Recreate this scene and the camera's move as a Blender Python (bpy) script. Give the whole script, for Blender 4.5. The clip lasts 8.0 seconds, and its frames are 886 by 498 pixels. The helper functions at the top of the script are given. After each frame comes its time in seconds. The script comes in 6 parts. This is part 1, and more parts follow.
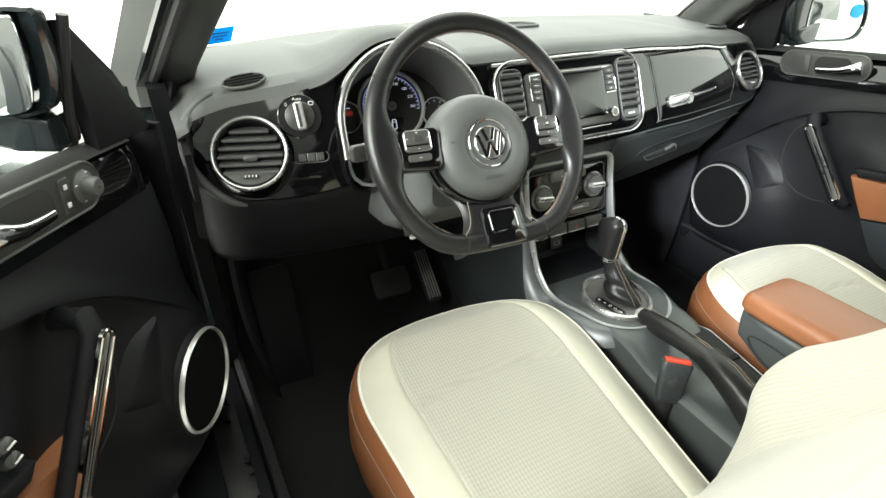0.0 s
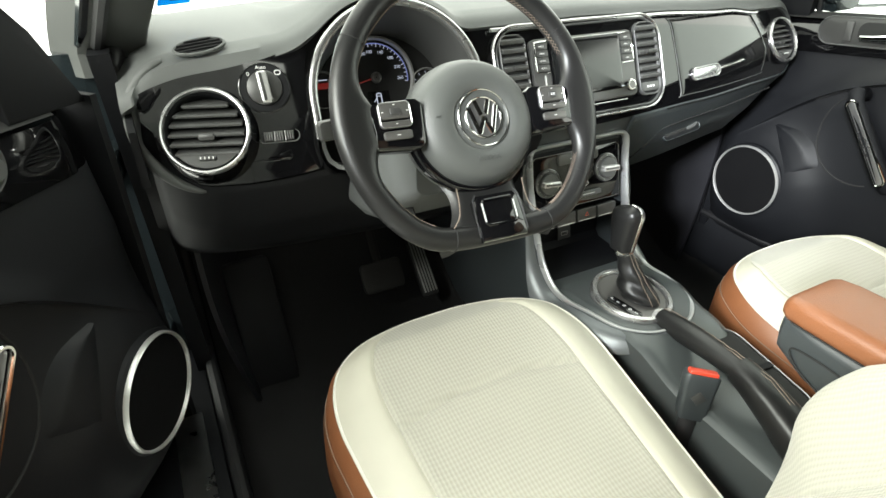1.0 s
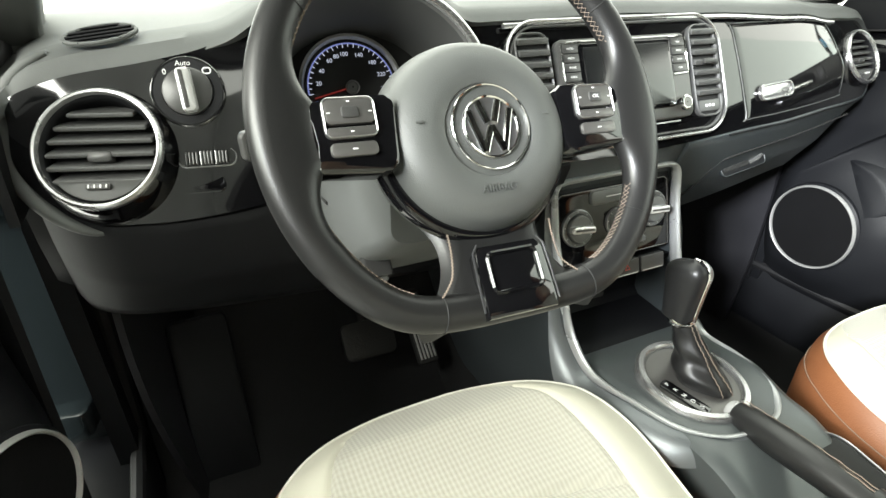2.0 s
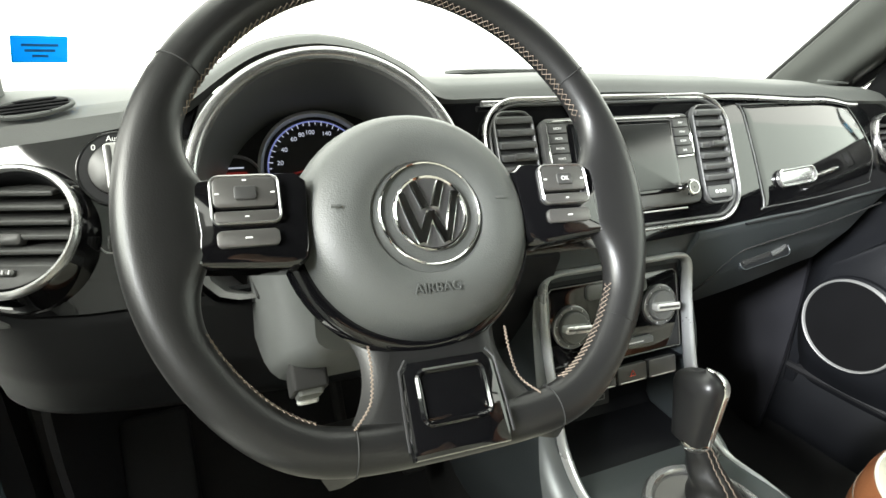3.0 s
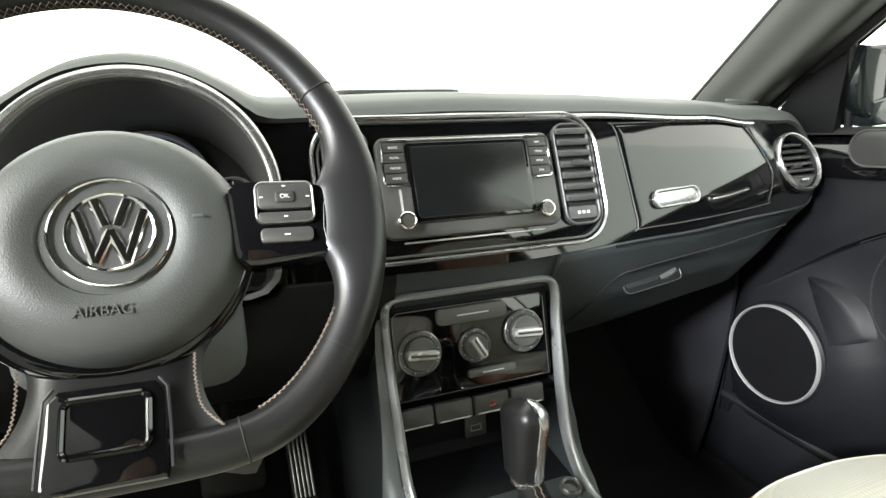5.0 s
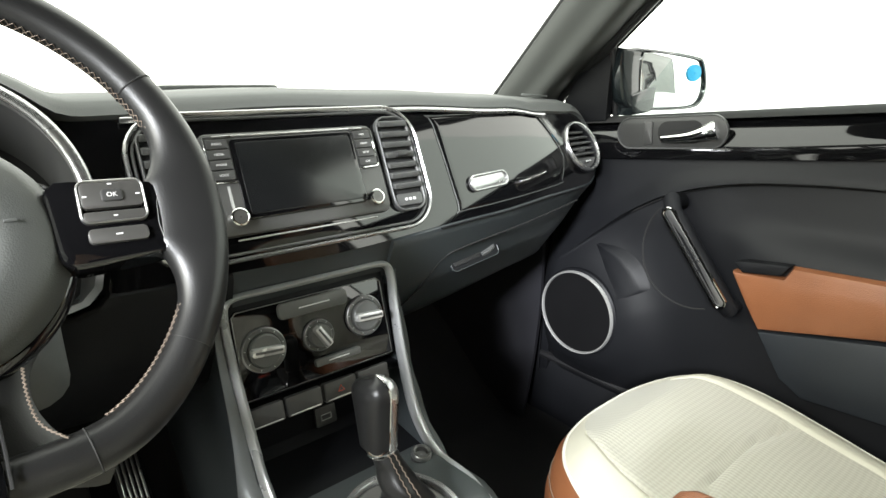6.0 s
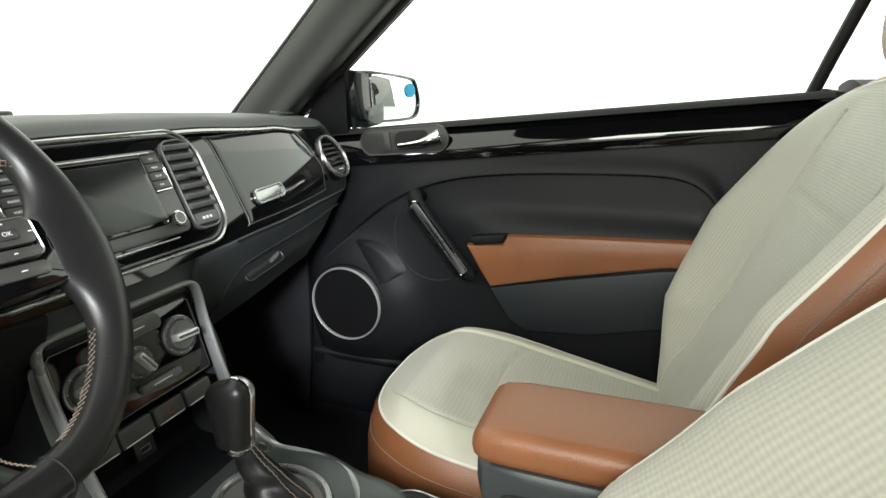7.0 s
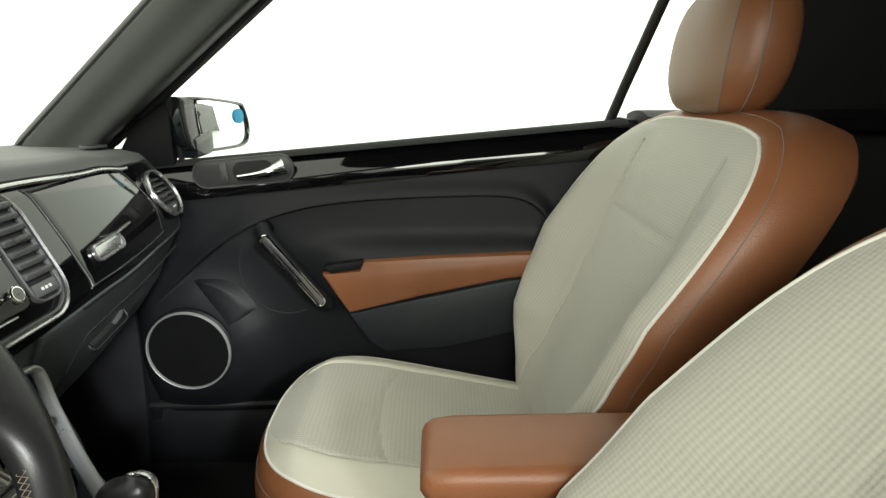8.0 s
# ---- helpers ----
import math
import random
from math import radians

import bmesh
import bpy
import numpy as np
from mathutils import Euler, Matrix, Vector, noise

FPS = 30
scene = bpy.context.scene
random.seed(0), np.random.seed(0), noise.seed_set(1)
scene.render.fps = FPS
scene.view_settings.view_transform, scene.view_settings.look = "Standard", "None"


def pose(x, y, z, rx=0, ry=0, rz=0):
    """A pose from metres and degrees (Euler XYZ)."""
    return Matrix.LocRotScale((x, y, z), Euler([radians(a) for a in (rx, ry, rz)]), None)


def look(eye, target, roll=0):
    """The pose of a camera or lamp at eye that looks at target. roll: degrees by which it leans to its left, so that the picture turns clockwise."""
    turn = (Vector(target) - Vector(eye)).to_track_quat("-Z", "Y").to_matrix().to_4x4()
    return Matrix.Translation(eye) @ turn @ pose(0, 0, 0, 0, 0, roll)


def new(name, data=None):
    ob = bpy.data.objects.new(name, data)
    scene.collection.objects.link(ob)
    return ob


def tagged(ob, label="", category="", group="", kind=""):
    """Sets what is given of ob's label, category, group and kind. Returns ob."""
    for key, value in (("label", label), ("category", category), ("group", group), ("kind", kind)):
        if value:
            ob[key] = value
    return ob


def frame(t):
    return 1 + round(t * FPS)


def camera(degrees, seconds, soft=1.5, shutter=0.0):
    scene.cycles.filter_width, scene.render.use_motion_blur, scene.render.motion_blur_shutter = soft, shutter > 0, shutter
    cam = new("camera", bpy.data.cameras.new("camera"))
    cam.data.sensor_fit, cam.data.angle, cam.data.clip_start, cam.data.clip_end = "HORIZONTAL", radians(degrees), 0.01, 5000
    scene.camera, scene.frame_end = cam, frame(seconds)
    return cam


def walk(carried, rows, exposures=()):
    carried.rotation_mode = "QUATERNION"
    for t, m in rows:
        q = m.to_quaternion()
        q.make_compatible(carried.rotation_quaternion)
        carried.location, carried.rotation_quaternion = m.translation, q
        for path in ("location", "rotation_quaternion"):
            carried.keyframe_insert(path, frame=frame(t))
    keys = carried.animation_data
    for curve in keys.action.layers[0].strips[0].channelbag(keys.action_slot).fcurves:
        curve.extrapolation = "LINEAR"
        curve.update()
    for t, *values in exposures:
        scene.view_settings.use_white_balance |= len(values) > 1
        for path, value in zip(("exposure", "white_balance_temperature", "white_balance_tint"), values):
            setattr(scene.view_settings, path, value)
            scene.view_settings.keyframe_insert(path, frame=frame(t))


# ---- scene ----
cam = camera(76.3, 8.0)
PATH = [
    (0, (-0.812, -0.681, 1.211), (0.021, 0.841, 0.215), 0.8),
    (0.5, (-0.743, -0.65, 1.195), (0.066, 0.862, 0.165), 0.6),
    (1, (-0.725, -0.587, 1.157), (0.066, 0.924, 0.112), 0.4),
    (1.2, (-0.708, -0.54, 1.128), (0.08, 0.969, 0.079), 0.5),
    (2.3, (-0.561, -0.36, 1.036), (0.213, 1.288, 0.207), 0.4),
    (2.5, (-0.545, -0.347, 1.031), (0.22, 1.331, 0.256), 0.4),
    (3, (-0.495, -0.338, 1.028), (0.244, 1.403, 0.377), 0.4),
    (3.5, (-0.429, -0.338, 1.025), (0.272, 1.438, 0.43), 0.2),
    (4, (-0.362, -0.346, 1.017), (0.31, 1.445, 0.434), 0.1),
    (4.2, (-0.341, -0.356, 1.017), (0.308, 1.445, 0.441), 0.1),
    (5.3, (-0.284, -0.417, 1.023), (0.494, 1.337, 0.458), -0.2),
    (5.5, (-0.286, -0.426, 1.026), (0.582, 1.282, 0.453), -0.2),
    (6, (-0.317, -0.425, 1.017), (0.905, 1.049, 0.44), 0.1),
    (6.5, (-0.38, -0.383, 1.017), (1.208, 0.697, 0.46), -0.0),
    (7, (-0.498, -0.402, 1.037), (1.306, 0.264, 0.487), -0.3),
    (7.5, (-0.519, -0.334, 1.053), (1.382, -0.049, 0.502), -0.2),
    (8, (-0.526, -0.279, 1.093), (1.398, -0.306, 0.546), -0.1),
]
walk(cam, [(t, look(eye, target, roll)) for t, eye, target, roll in PATH],
     [(0, 0.95, 6650, 4), (1.2, 1.05, 6650, 4), (2.5, 1.34, 6700, 5), (3, 1.18, 6700, 5), (4, 0.95, 6700, 6), (5.5, 0.92, 6650, 7), (6.5, 0.6, 6650, 6), (7, 0.15, 6700, 5), (8, -0.1, 6900, 4)])


# ---- world and light ----
world = bpy.data.worlds.new("studio")
scene.world = world
world.use_nodes = True
wn = world.node_tree.nodes
wn["Background"].inputs["Color"].default_value = (0.985, 1.0, 0.945, 1)
wn["Background"].inputs["Strength"].default_value = 2.5


# Unseen spot lamp added to brighten the passenger footwell and loudspeaker.
spot = bpy.data.lights.new("footwell_fill", "SPOT")
spot.energy, spot.color, spot.shadow_soft_size = 800, (0.9, 0.92, 1.0), 0.2
spot.spot_size, spot.spot_blend = radians(13.5), 1.0
new("footwell_fill", spot).matrix_world = look((-2.3, -1.25, 1.95), (0.70, 0.36, 0.55))

# Unseen area lamp added to light the wheel, dash and seats from the left.
side_fill = bpy.data.lights.new("driver_side_fill", "AREA")
side_fill.shape, side_fill.size, side_fill.size_y = "RECTANGLE", 1.2, 1.0
side_fill.energy, side_fill.color = 60, (1.0, 1.0, 0.96)
new("driver_side_fill", side_fill).matrix_world = look((-2.3, -0.40, 1.9), (-0.3, 0.1, 0.8))


# ---- materials ----
def shader(name, base, rough=0.5, metal=0.0, vary=0.12, grain=180.0, bump=0.05, blotch=7.0, rvary=0.08, coat=0.0, spec=0.5):
    mat = bpy.data.materials.new(name)
    mat.use_nodes = True
    nt = mat.node_tree
    b = nt.nodes["Principled BSDF"]
    b.inputs["Metallic"].default_value = metal
    b.inputs["Coat Weight"].default_value = coat
    b.inputs["Coat Roughness"].default_value = 0.04
    b.inputs["Specular IOR Level"].default_value = spec
    tc = nt.nodes.new("ShaderNodeTexCoord")
    big = nt.nodes.new("ShaderNodeTexNoise")
    big.inputs["Scale"].default_value = blotch
    big.inputs["Detail"].default_value = 5
    nt.links.new(tc.outputs["Object"], big.inputs["Vector"])
    ramp = nt.nodes.new("ShaderNodeMapRange")
    ramp.inputs["From Min"].default_value, ramp.inputs["From Max"].default_value = 0.3, 0.7
    ramp.inputs["To Min"].default_value, ramp.inputs["To Max"].default_value = 1 - vary, 1 + vary
    nt.links.new(big.outputs["Fac"], ramp.inputs["Value"])
    mul = nt.nodes.new("ShaderNodeVectorMath")
    mul.operation = "SCALE"
    mul.inputs[0].default_value = base
    nt.links.new(ramp.outputs["Result"], mul.inputs["Scale"])
    nt.links.new(mul.outputs["Vector"], b.inputs["Base Color"])
    rr = nt.nodes.new("ShaderNodeMapRange")
    rr.inputs["To Min"].default_value, rr.inputs["To Max"].default_value = max(0.02, rough - rvary), min(1, rough + rvary)
    nt.links.new(big.outputs["Fac"], rr.inputs["Value"])
    nt.links.new(rr.outputs["Result"], b.inputs["Roughness"])
    if bump > 0:
        fine = nt.nodes.new("ShaderNodeTexNoise")
        fine.inputs["Scale"].default_value = grain
        fine.inputs["Detail"].default_value = 3
        nt.links.new(tc.outputs["Object"], fine.inputs["Vector"])
        bp = nt.nodes.new("ShaderNodeBump")
        bp.inputs["Strength"].default_value = bump
        bp.inputs["Distance"].default_value = 0.002
        nt.links.new(fine.outputs["Fac"], bp.inputs["Height"])
        nt.links.new(bp.outputs["Normal"], b.inputs["Normal"])
    return mat


def leather(name, base, rough, cell=420.0, bump=0.25, vary=0.1, spec=0.5):
    """Grained hide: cells in the relief, soft blotches in the colour."""
    mat = shader(name, base, rough, 0, vary, 60, 0, 9, spec=spec)
    nt = mat.node_tree
    b = nt.nodes["Principled BSDF"]
    tc = nt.nodes.new("ShaderNodeTexCoord")
    v = nt.nodes.new("ShaderNodeTexVoronoi")
    v.inputs["Scale"].default_value = cell
    nt.links.new(tc.outputs["Object"], v.inputs["Vector"])
    n = nt.nodes.new("ShaderNodeTexNoise")
    n.inputs["Scale"].default_value = 45
    nt.links.new(tc.outputs["Object"], n.inputs["Vector"])
    add = nt.nodes.new("ShaderNodeMath")
    add.operation = "MULTIPLY_ADD"
    add.inputs[1].default_value = 1.4
    nt.links.new(n.outputs["Fac"], add.inputs[0])
    nt.links.new(v.outputs["Distance"], add.inputs[2])
    bp = nt.nodes.new("ShaderNodeBump")
    bp.inputs["Strength"].default_value = bump
    bp.inputs["Distance"].default_value = 0.0012
    nt.links.new(add.outputs["Value"], bp.inputs["Height"])
    nt.links.new(bp.outputs["Normal"], b.inputs["Normal"])
    return mat


def woven(name, base, dark, step):
    """Fabric knitted in fine ribs, crossed by a fainter weave."""
    mat = bpy.data.materials.new(name)
    mat.use_nodes = True
    nt = mat.node_tree
    b = nt.nodes["Principled BSDF"]
    b.inputs["Roughness"].default_value = 0.62
    b.inputs["Specular IOR Level"].default_value = 0.32
    b.inputs["Sheen Weight"].default_value = 0.25
    tc = nt.nodes.new("ShaderNodeTexCoord")
    sep = nt.nodes.new("ShaderNodeSeparateXYZ")
    nt.links.new(tc.outputs["Object"], sep.inputs["Vector"])

    def wave(out, k, phase=None):
        m = nt.nodes.new("ShaderNodeMath")
        m.operation = "MULTIPLY"
        m.inputs[1].default_value = k
        nt.links.new(out, m.inputs[0])
        s = nt.nodes.new("ShaderNodeMath")
        s.operation = "SINE"
        nt.links.new(m.outputs[0], s.inputs[0])
        return s.outputs[0]

    along = nt.nodes.new("ShaderNodeMath")
    along.operation = "SUBTRACT"
    nt.links.new(sep.outputs["Y"], along.inputs[0])
    nt.links.new(sep.outputs["Z"], along.inputs[1])
    a = wave(sep.outputs["X"], 2 * math.pi / step)
    c = wave(along.outputs[0], 2 * math.pi / (step * 1.1))
    s1 = nt.nodes.new("ShaderNodeMath")
    s1.operation = "MULTIPLY_ADD"
    s1.inputs[1].default_value = 0.6
    nt.links.new(c, s1.inputs[0])
    nt.links.new(a, s1.inputs[2])
    n = nt.nodes.new("ShaderNodeTexNoise")
    n.inputs["Scale"].default_value = 6
    n.inputs["Detail"].default_value = 6
    nt.links.new(tc.outputs["Object"], n.inputs["Vector"])
    s2 = nt.nodes.new("ShaderNodeMath")
    s2.operation = "MULTIPLY_ADD"
    s2.inputs[1].default_value = 1.6
    nt.links.new(n.outputs["Fac"], s2.inputs[0])
    nt.links.new(s1.outputs[0], s2.inputs[2])
    mr = nt.nodes.new("ShaderNodeMapRange")
    mr.inputs["From Min"].default_value, mr.inputs["From Max"].default_value = -0.9, 2.4
    nt.links.new(s2.outputs[0], mr.inputs["Value"])
    mix = nt.nodes.new("ShaderNodeMix")
    mix.data_type = "RGBA"
    mix.inputs["A"].default_value = (*dark, 1)
    mix.inputs["B"].default_value = (*base, 1)
    nt.links.new(mr.outputs["Result"], mix.inputs["Factor"])
    nt.links.new(mix.outputs["Result"], b.inputs["Base Color"])
    bp = nt.nodes.new("ShaderNodeBump")
    bp.inputs["Strength"].default_value = 0.2
    bp.inputs["Distance"].default_value = 0.0012
    nt.links.new(s1.outputs[0], bp.inputs["Height"])
    nt.links.new(bp.outputs["Normal"], b.inputs["Normal"])
    return mat


def glass(name, tint, gloss=0.5):
    mat = bpy.data.materials.new(name)
    mat.use_nodes = True
    nt = mat.node_tree
    nt.nodes.remove(nt.nodes["Principled BSDF"])
    t = nt.nodes.new("ShaderNodeBsdfTransparent")
    t.inputs["Color"].default_value = (*tint, 1)
    g = nt.nodes.new("ShaderNodeBsdfGlossy")
    g.inputs["Roughness"].default_value = 0.02
    fr = nt.nodes.new("ShaderNodeFresnel")
    fr.inputs["IOR"].default_value = 1.45
    m = nt.nodes.new("ShaderNodeMath")
    m.operation = "MULTIPLY"
    m.inputs[1].default_value = gloss
    nt.links.new(fr.outputs[0], m.inputs[0])
    mx = nt.nodes.new("ShaderNodeMixShader")
    nt.links.new(m.outputs[0], mx.inputs["Fac"])
    nt.links.new(t.outputs[0], mx.inputs[1])
    nt.links.new(g.outputs[0], mx.inputs[2])
    nt.links.new(mx.outputs[0], nt.nodes["Material Output"].inputs["Surface"])
    return mat


def glow(name, color, strength):
    mat = bpy.data.materials.new(name)
    mat.use_nodes = True
    b = mat.node_tree.nodes["Principled BSDF"]
    b.inputs["Base Color"].default_value = (0.02, 0.02, 0.02, 1)
    b.inputs["Emission Color"].default_value = (*color, 1)
    b.inputs["Emission Strength"].default_value = strength
    return mat


PIANO = shader("piano_black", (0.0035, 0.0035, 0.004), 0.05, 0, 0.1, 40, 0.0, 9, 0.03, 0.25, 0.5)
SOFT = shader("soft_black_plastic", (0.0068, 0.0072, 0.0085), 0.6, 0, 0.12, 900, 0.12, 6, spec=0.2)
PAD = shader("dash_pad_plastic", (0.075, 0.079, 0.077), 0.6, 0, 0.1, 700, 0.15, 6)
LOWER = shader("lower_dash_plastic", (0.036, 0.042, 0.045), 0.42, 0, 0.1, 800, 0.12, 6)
DOORP = shader("door_panel_plastic", (0.007, 0.0075, 0.009), 0.5, 0, 0.12, 800, 0.10, 5, spec=0.25)
SLAT = shader("vent_plastic", (0.075, 0.076, 0.075), 0.42, 0, 0.08, 500, 0.06, 10)
VOIDP = shader("duct_black", (0.011, 0.011, 0.011), 0.8, 0, 0.1, 200, 0.0, 9)
SILVER = shader("satin_silver", (0.6, 0.6, 0.59), 0.25, 0.5, 0.05, 300, 0.02, 12)
DARKSILVER = shader("grey_satin_metal", (0.3, 0.3, 0.3), 0.3, 0.9, 0.05, 300, 0.02, 12)
CHROME = shader("chrome", (0.8, 0.8, 0.79), 0.08, 1, 0.03, 50, 0.0, 20, 0.03)
HIDE = leather("black_leather", (0.011, 0.011, 0.011), 0.36, 900, 0.06, spec=0.38)
RINGS = shader("bright_ring_metal", (0.62, 0.62, 0.6), 0.3, 0.6, 0.04, 200, 0.01, 15)
COWL = shader("column_plastic", (0.075, 0.079, 0.079), 0.55, 0, 0.1, 700, 0.15, 8)
AIRBAG = leather("airbag_vinyl", (0.060, 0.063, 0.060), 0.45, 900, 0.14)
TAN = leather("tan_leather", (0.225, 0.086, 0.037), 0.42, 500, 0.2)
CREAM = leather("cream_vinyl", (0.52, 0.5, 0.42), 0.5, 700, 0.1, 0.05)
# Tan lightened for the headrest front: window light put into the colour.
LITTAN = leather("lit_tan_vinyl", (0.23, 0.135, 0.08), 0.5, 700, 0.1, 0.05)
FABRIC = woven("cream_ribbed_fabric", (0.455, 0.44, 0.38), (0.365, 0.35, 0.30), 0.0058)
PIPING = shader("white_piping", (0.68, 0.66, 0.6), 0.5, 0, 0.05, 400, 0.05, 20)
CARPET = shader("black_carpet", (0.008, 0.008, 0.0085), 0.95, 0, 0.3, 900, 0.6, 14)
CLOTH = shader("black_headlining", (0.02, 0.02, 0.021), 0.9, 0, 0.2, 700, 0.3, 8)
PILLAR = shader("grey_pillar_trim", (0.048, 0.051, 0.048), 0.65, 0, 0.1, 700, 0.12, 6)
RUBBER = shader("black_rubber", (0.015, 0.015, 0.016), 0.5, 0, 0.2, 300, 0.08, 12)
PAINT = shader("black_car_paint", (0.012, 0.016, 0.018), 0.12, 0, 0.06, 60, 0.0, 5, 0.03, 0.8)
PEDAL = shader("worn_pedal_rubber", (0.013, 0.013, 0.0125), 0.6, 0, 0.25, 220, 0.3, 14)
GRILLE = shader("speaker_cloth", (0.006, 0.006, 0.0065), 0.95, 0, 0.1, 1500, 0.5, 20, spec=0.08)
SCREEN = shader("dark_screen_glass", (0.007, 0.0075, 0.008), 0.22, 0, 0.05, 30, 0.0, 5, 0.03, 0.0)
KEY = shader("grey_button_plastic", (0.105, 0.108, 0.104), 0.35, 0, 0.08, 500, 0.05, 12, spec=0.35)
KEYDARK = shader("dark_button_plastic", (0.043, 0.043, 0.042), 0.35, 0, 0.08, 500, 0.05, 12)
RED = shader("red_plastic", (0.62, 0.06, 0.03), 0.4, 0, 0.08, 300, 0.03, 12)
MARK = shader("white_print", (0.7, 0.7, 0.7), 0.5, 0, 0.02, 100, 0.0, 12)
THREAD = shader("tan_thread", (0.19, 0.15, 0.12), 0.8, 0, 0.1, 900, 0.0, 20)
KEYMETAL = shader("grey_metallic_button", (0.12, 0.117, 0.112), 0.38, 0.6, 0.06, 500, 0.03, 12)
WALLGREY = shader("grey_light_block", (0.21, 0.215, 0.207), 0.9, 0, 0.15, 40, 0.05, 0.8)
RADIOFACE = shader("radio_grey_plastic", (0.06, 0.06, 0.058), 0.38, 0, 0.06, 600, 0.05, 12)
CONSOLEMETAL = shader("console_satin_metal", (0.40, 0.40, 0.40), 0.26, 0.85, 0.05, 300, 0.02, 12)
FRAME = shader("console_frame_satin", (0.40, 0.41, 0.41), 0.3, 0.45, 0.05, 300, 0.02, 12)
SHOULDER = shader("console_shoulder_satin", (0.125, 0.135, 0.14), 0.4, 0.45, 0.06, 500, 0.03, 9)
CONSOLESIDE = shader("console_side_satin", (0.056, 0.063, 0.064), 0.36, 0.1, 0.08, 700, 0.06, 8)
NAVY = shader("dark_blue_print", (0.01, 0.12, 0.3), 0.5, 0, 0.05, 100, 0.0, 30)
POCKET = shader("door_pocket_plastic", (0.017, 0.020, 0.024), 0.55, 0, 0.12, 700, 0.12, 6, spec=0.35)
KICK = shader("grey_kick_trim", (0.015, 0.015, 0.018), 0.5, 0, 0.12, 500, 0.2, 7)
STUDIO = shader("white_studio_floor", (0.8, 0.8, 0.79), 0.5, 0, 0.04, 60, 0.02, 1.5)
MIRROR = shader("mirror_glass", (0.9, 0.92, 0.93), 0.01, 1, 0.01, 30, 0.0, 5, 0.0)
def film_blue():
    """Printed film that lets daylight through."""
    mat = shader("blue_film", (0.02, 0.42, 0.75), 0.4, 0, 0.1, 100, 0.0, 30)
    nt = mat.node_tree
    t = nt.nodes.new("ShaderNodeBsdfTranslucent")
    t.inputs["Color"].default_value = (0.0, 0.42, 0.8, 1)
    mx = nt.nodes.new("ShaderNodeMixShader")
    mx.inputs["Fac"].default_value = 0.7
    nt.links.new(nt.nodes["Principled BSDF"].outputs[0], mx.inputs[1])
    nt.links.new(t.outputs[0], mx.inputs[2])
    nt.links.new(mx.outputs[0], nt.nodes["Material Output"].inputs["Surface"])
    return mat


FILM = film_blue()
BLUE = shader("blue_sticker", (0.02, 0.4, 0.75), 0.35, 0, 0.1, 100, 0.0, 30)
PANE = glass("clear_glass", (0.96, 0.98, 0.97))
SIDEPANE = glass("green_tinted_glass", (0.82, 0.88, 0.86), 0.7)
DIALBLUE = glow("dial_blue_light", (0.36, 0.42, 1.0), 0.2)
DIALWHITE = glow("dial_white_light", (0.75, 0.8, 1.0), 0.32)
DIALRED = glow("dial_red_light", (1.0, 0.06, 0.05), 0.06)
STEEL = shader("brushed_steel", (0.5, 0.5, 0.5), 0.3, 1, 0.1, 300, 0.05, 30)


# ---- mesh helpers ----
XF = [Matrix.Identity(4)]


def thing(name, at, label, category, group="", kind=""):
    e = new(name)
    e.empty_display_size = 0.05
    e.matrix_basis = Matrix.Translation(XF[0] @ Vector(at))
    return tagged(e, label, category, group, kind)


def part(name, bm, mat, parent=None, label="", smooth=True):
    """Links a bmesh, built in the place's own axes, as one mesh object under its thing or part."""
    if XF[0] != Matrix.Identity(4):
        bm.transform(XF[0])
    if XF[0].determinant() < 0:
        bmesh.ops.reverse_faces(bm, faces=bm.faces)
    me = bpy.data.meshes.new(name)
    bm.to_mesh(me)
    bm.free()
    me.materials.append(mat)
    if smooth:
        me.polygons.foreach_set("use_smooth", [True] * len(me.polygons))
        me.set_sharp_from_angle(angle=radians(38))
    ob = new(name, me)
    if parent is not None:
        ob.parent = parent
        if parent.type == "EMPTY":
            ob.matrix_parent_inverse = parent.matrix_basis.inverted()
    return tagged(ob, label)


def sheet(f, nu, nv, thick=0.0, flip=False):
    bm = bmesh.new()
    vs = [[bm.verts.new(f(i / nu, j / nv)) for j in range(nv + 1)] for i in range(nu + 1)]
    for i in range(nu):
        for j in range(nv):
            q = (vs[i][j], vs[i + 1][j], vs[i + 1][j + 1], vs[i][j + 1])
            bm.faces.new(q[::-1] if flip else q)
    bmesh.ops.remove_doubles(bm, verts=bm.verts, dist=1e-6)
    if thick:
        bmesh.ops.solidify(bm, geom=bm.faces[:], thickness=thick)
    return bm


def loft(rings, caps=True, closed=True):
    bm = bmesh.new()
    vs = [[bm.verts.new(p) for p in r] for r in rings]
    n = len(vs[0])
    for a, b in zip(vs, vs[1:]):
        for k in range(n if closed else n - 1):
            bm.faces.new((a[k], a[(k + 1) % n], b[(k + 1) % n], b[k]))
    if caps:
        bm.faces.new(vs[0][::-1])
        bm.faces.new(vs[-1])
    bmesh.ops.recalc_face_normals(bm, faces=bm.faces)
    return bm


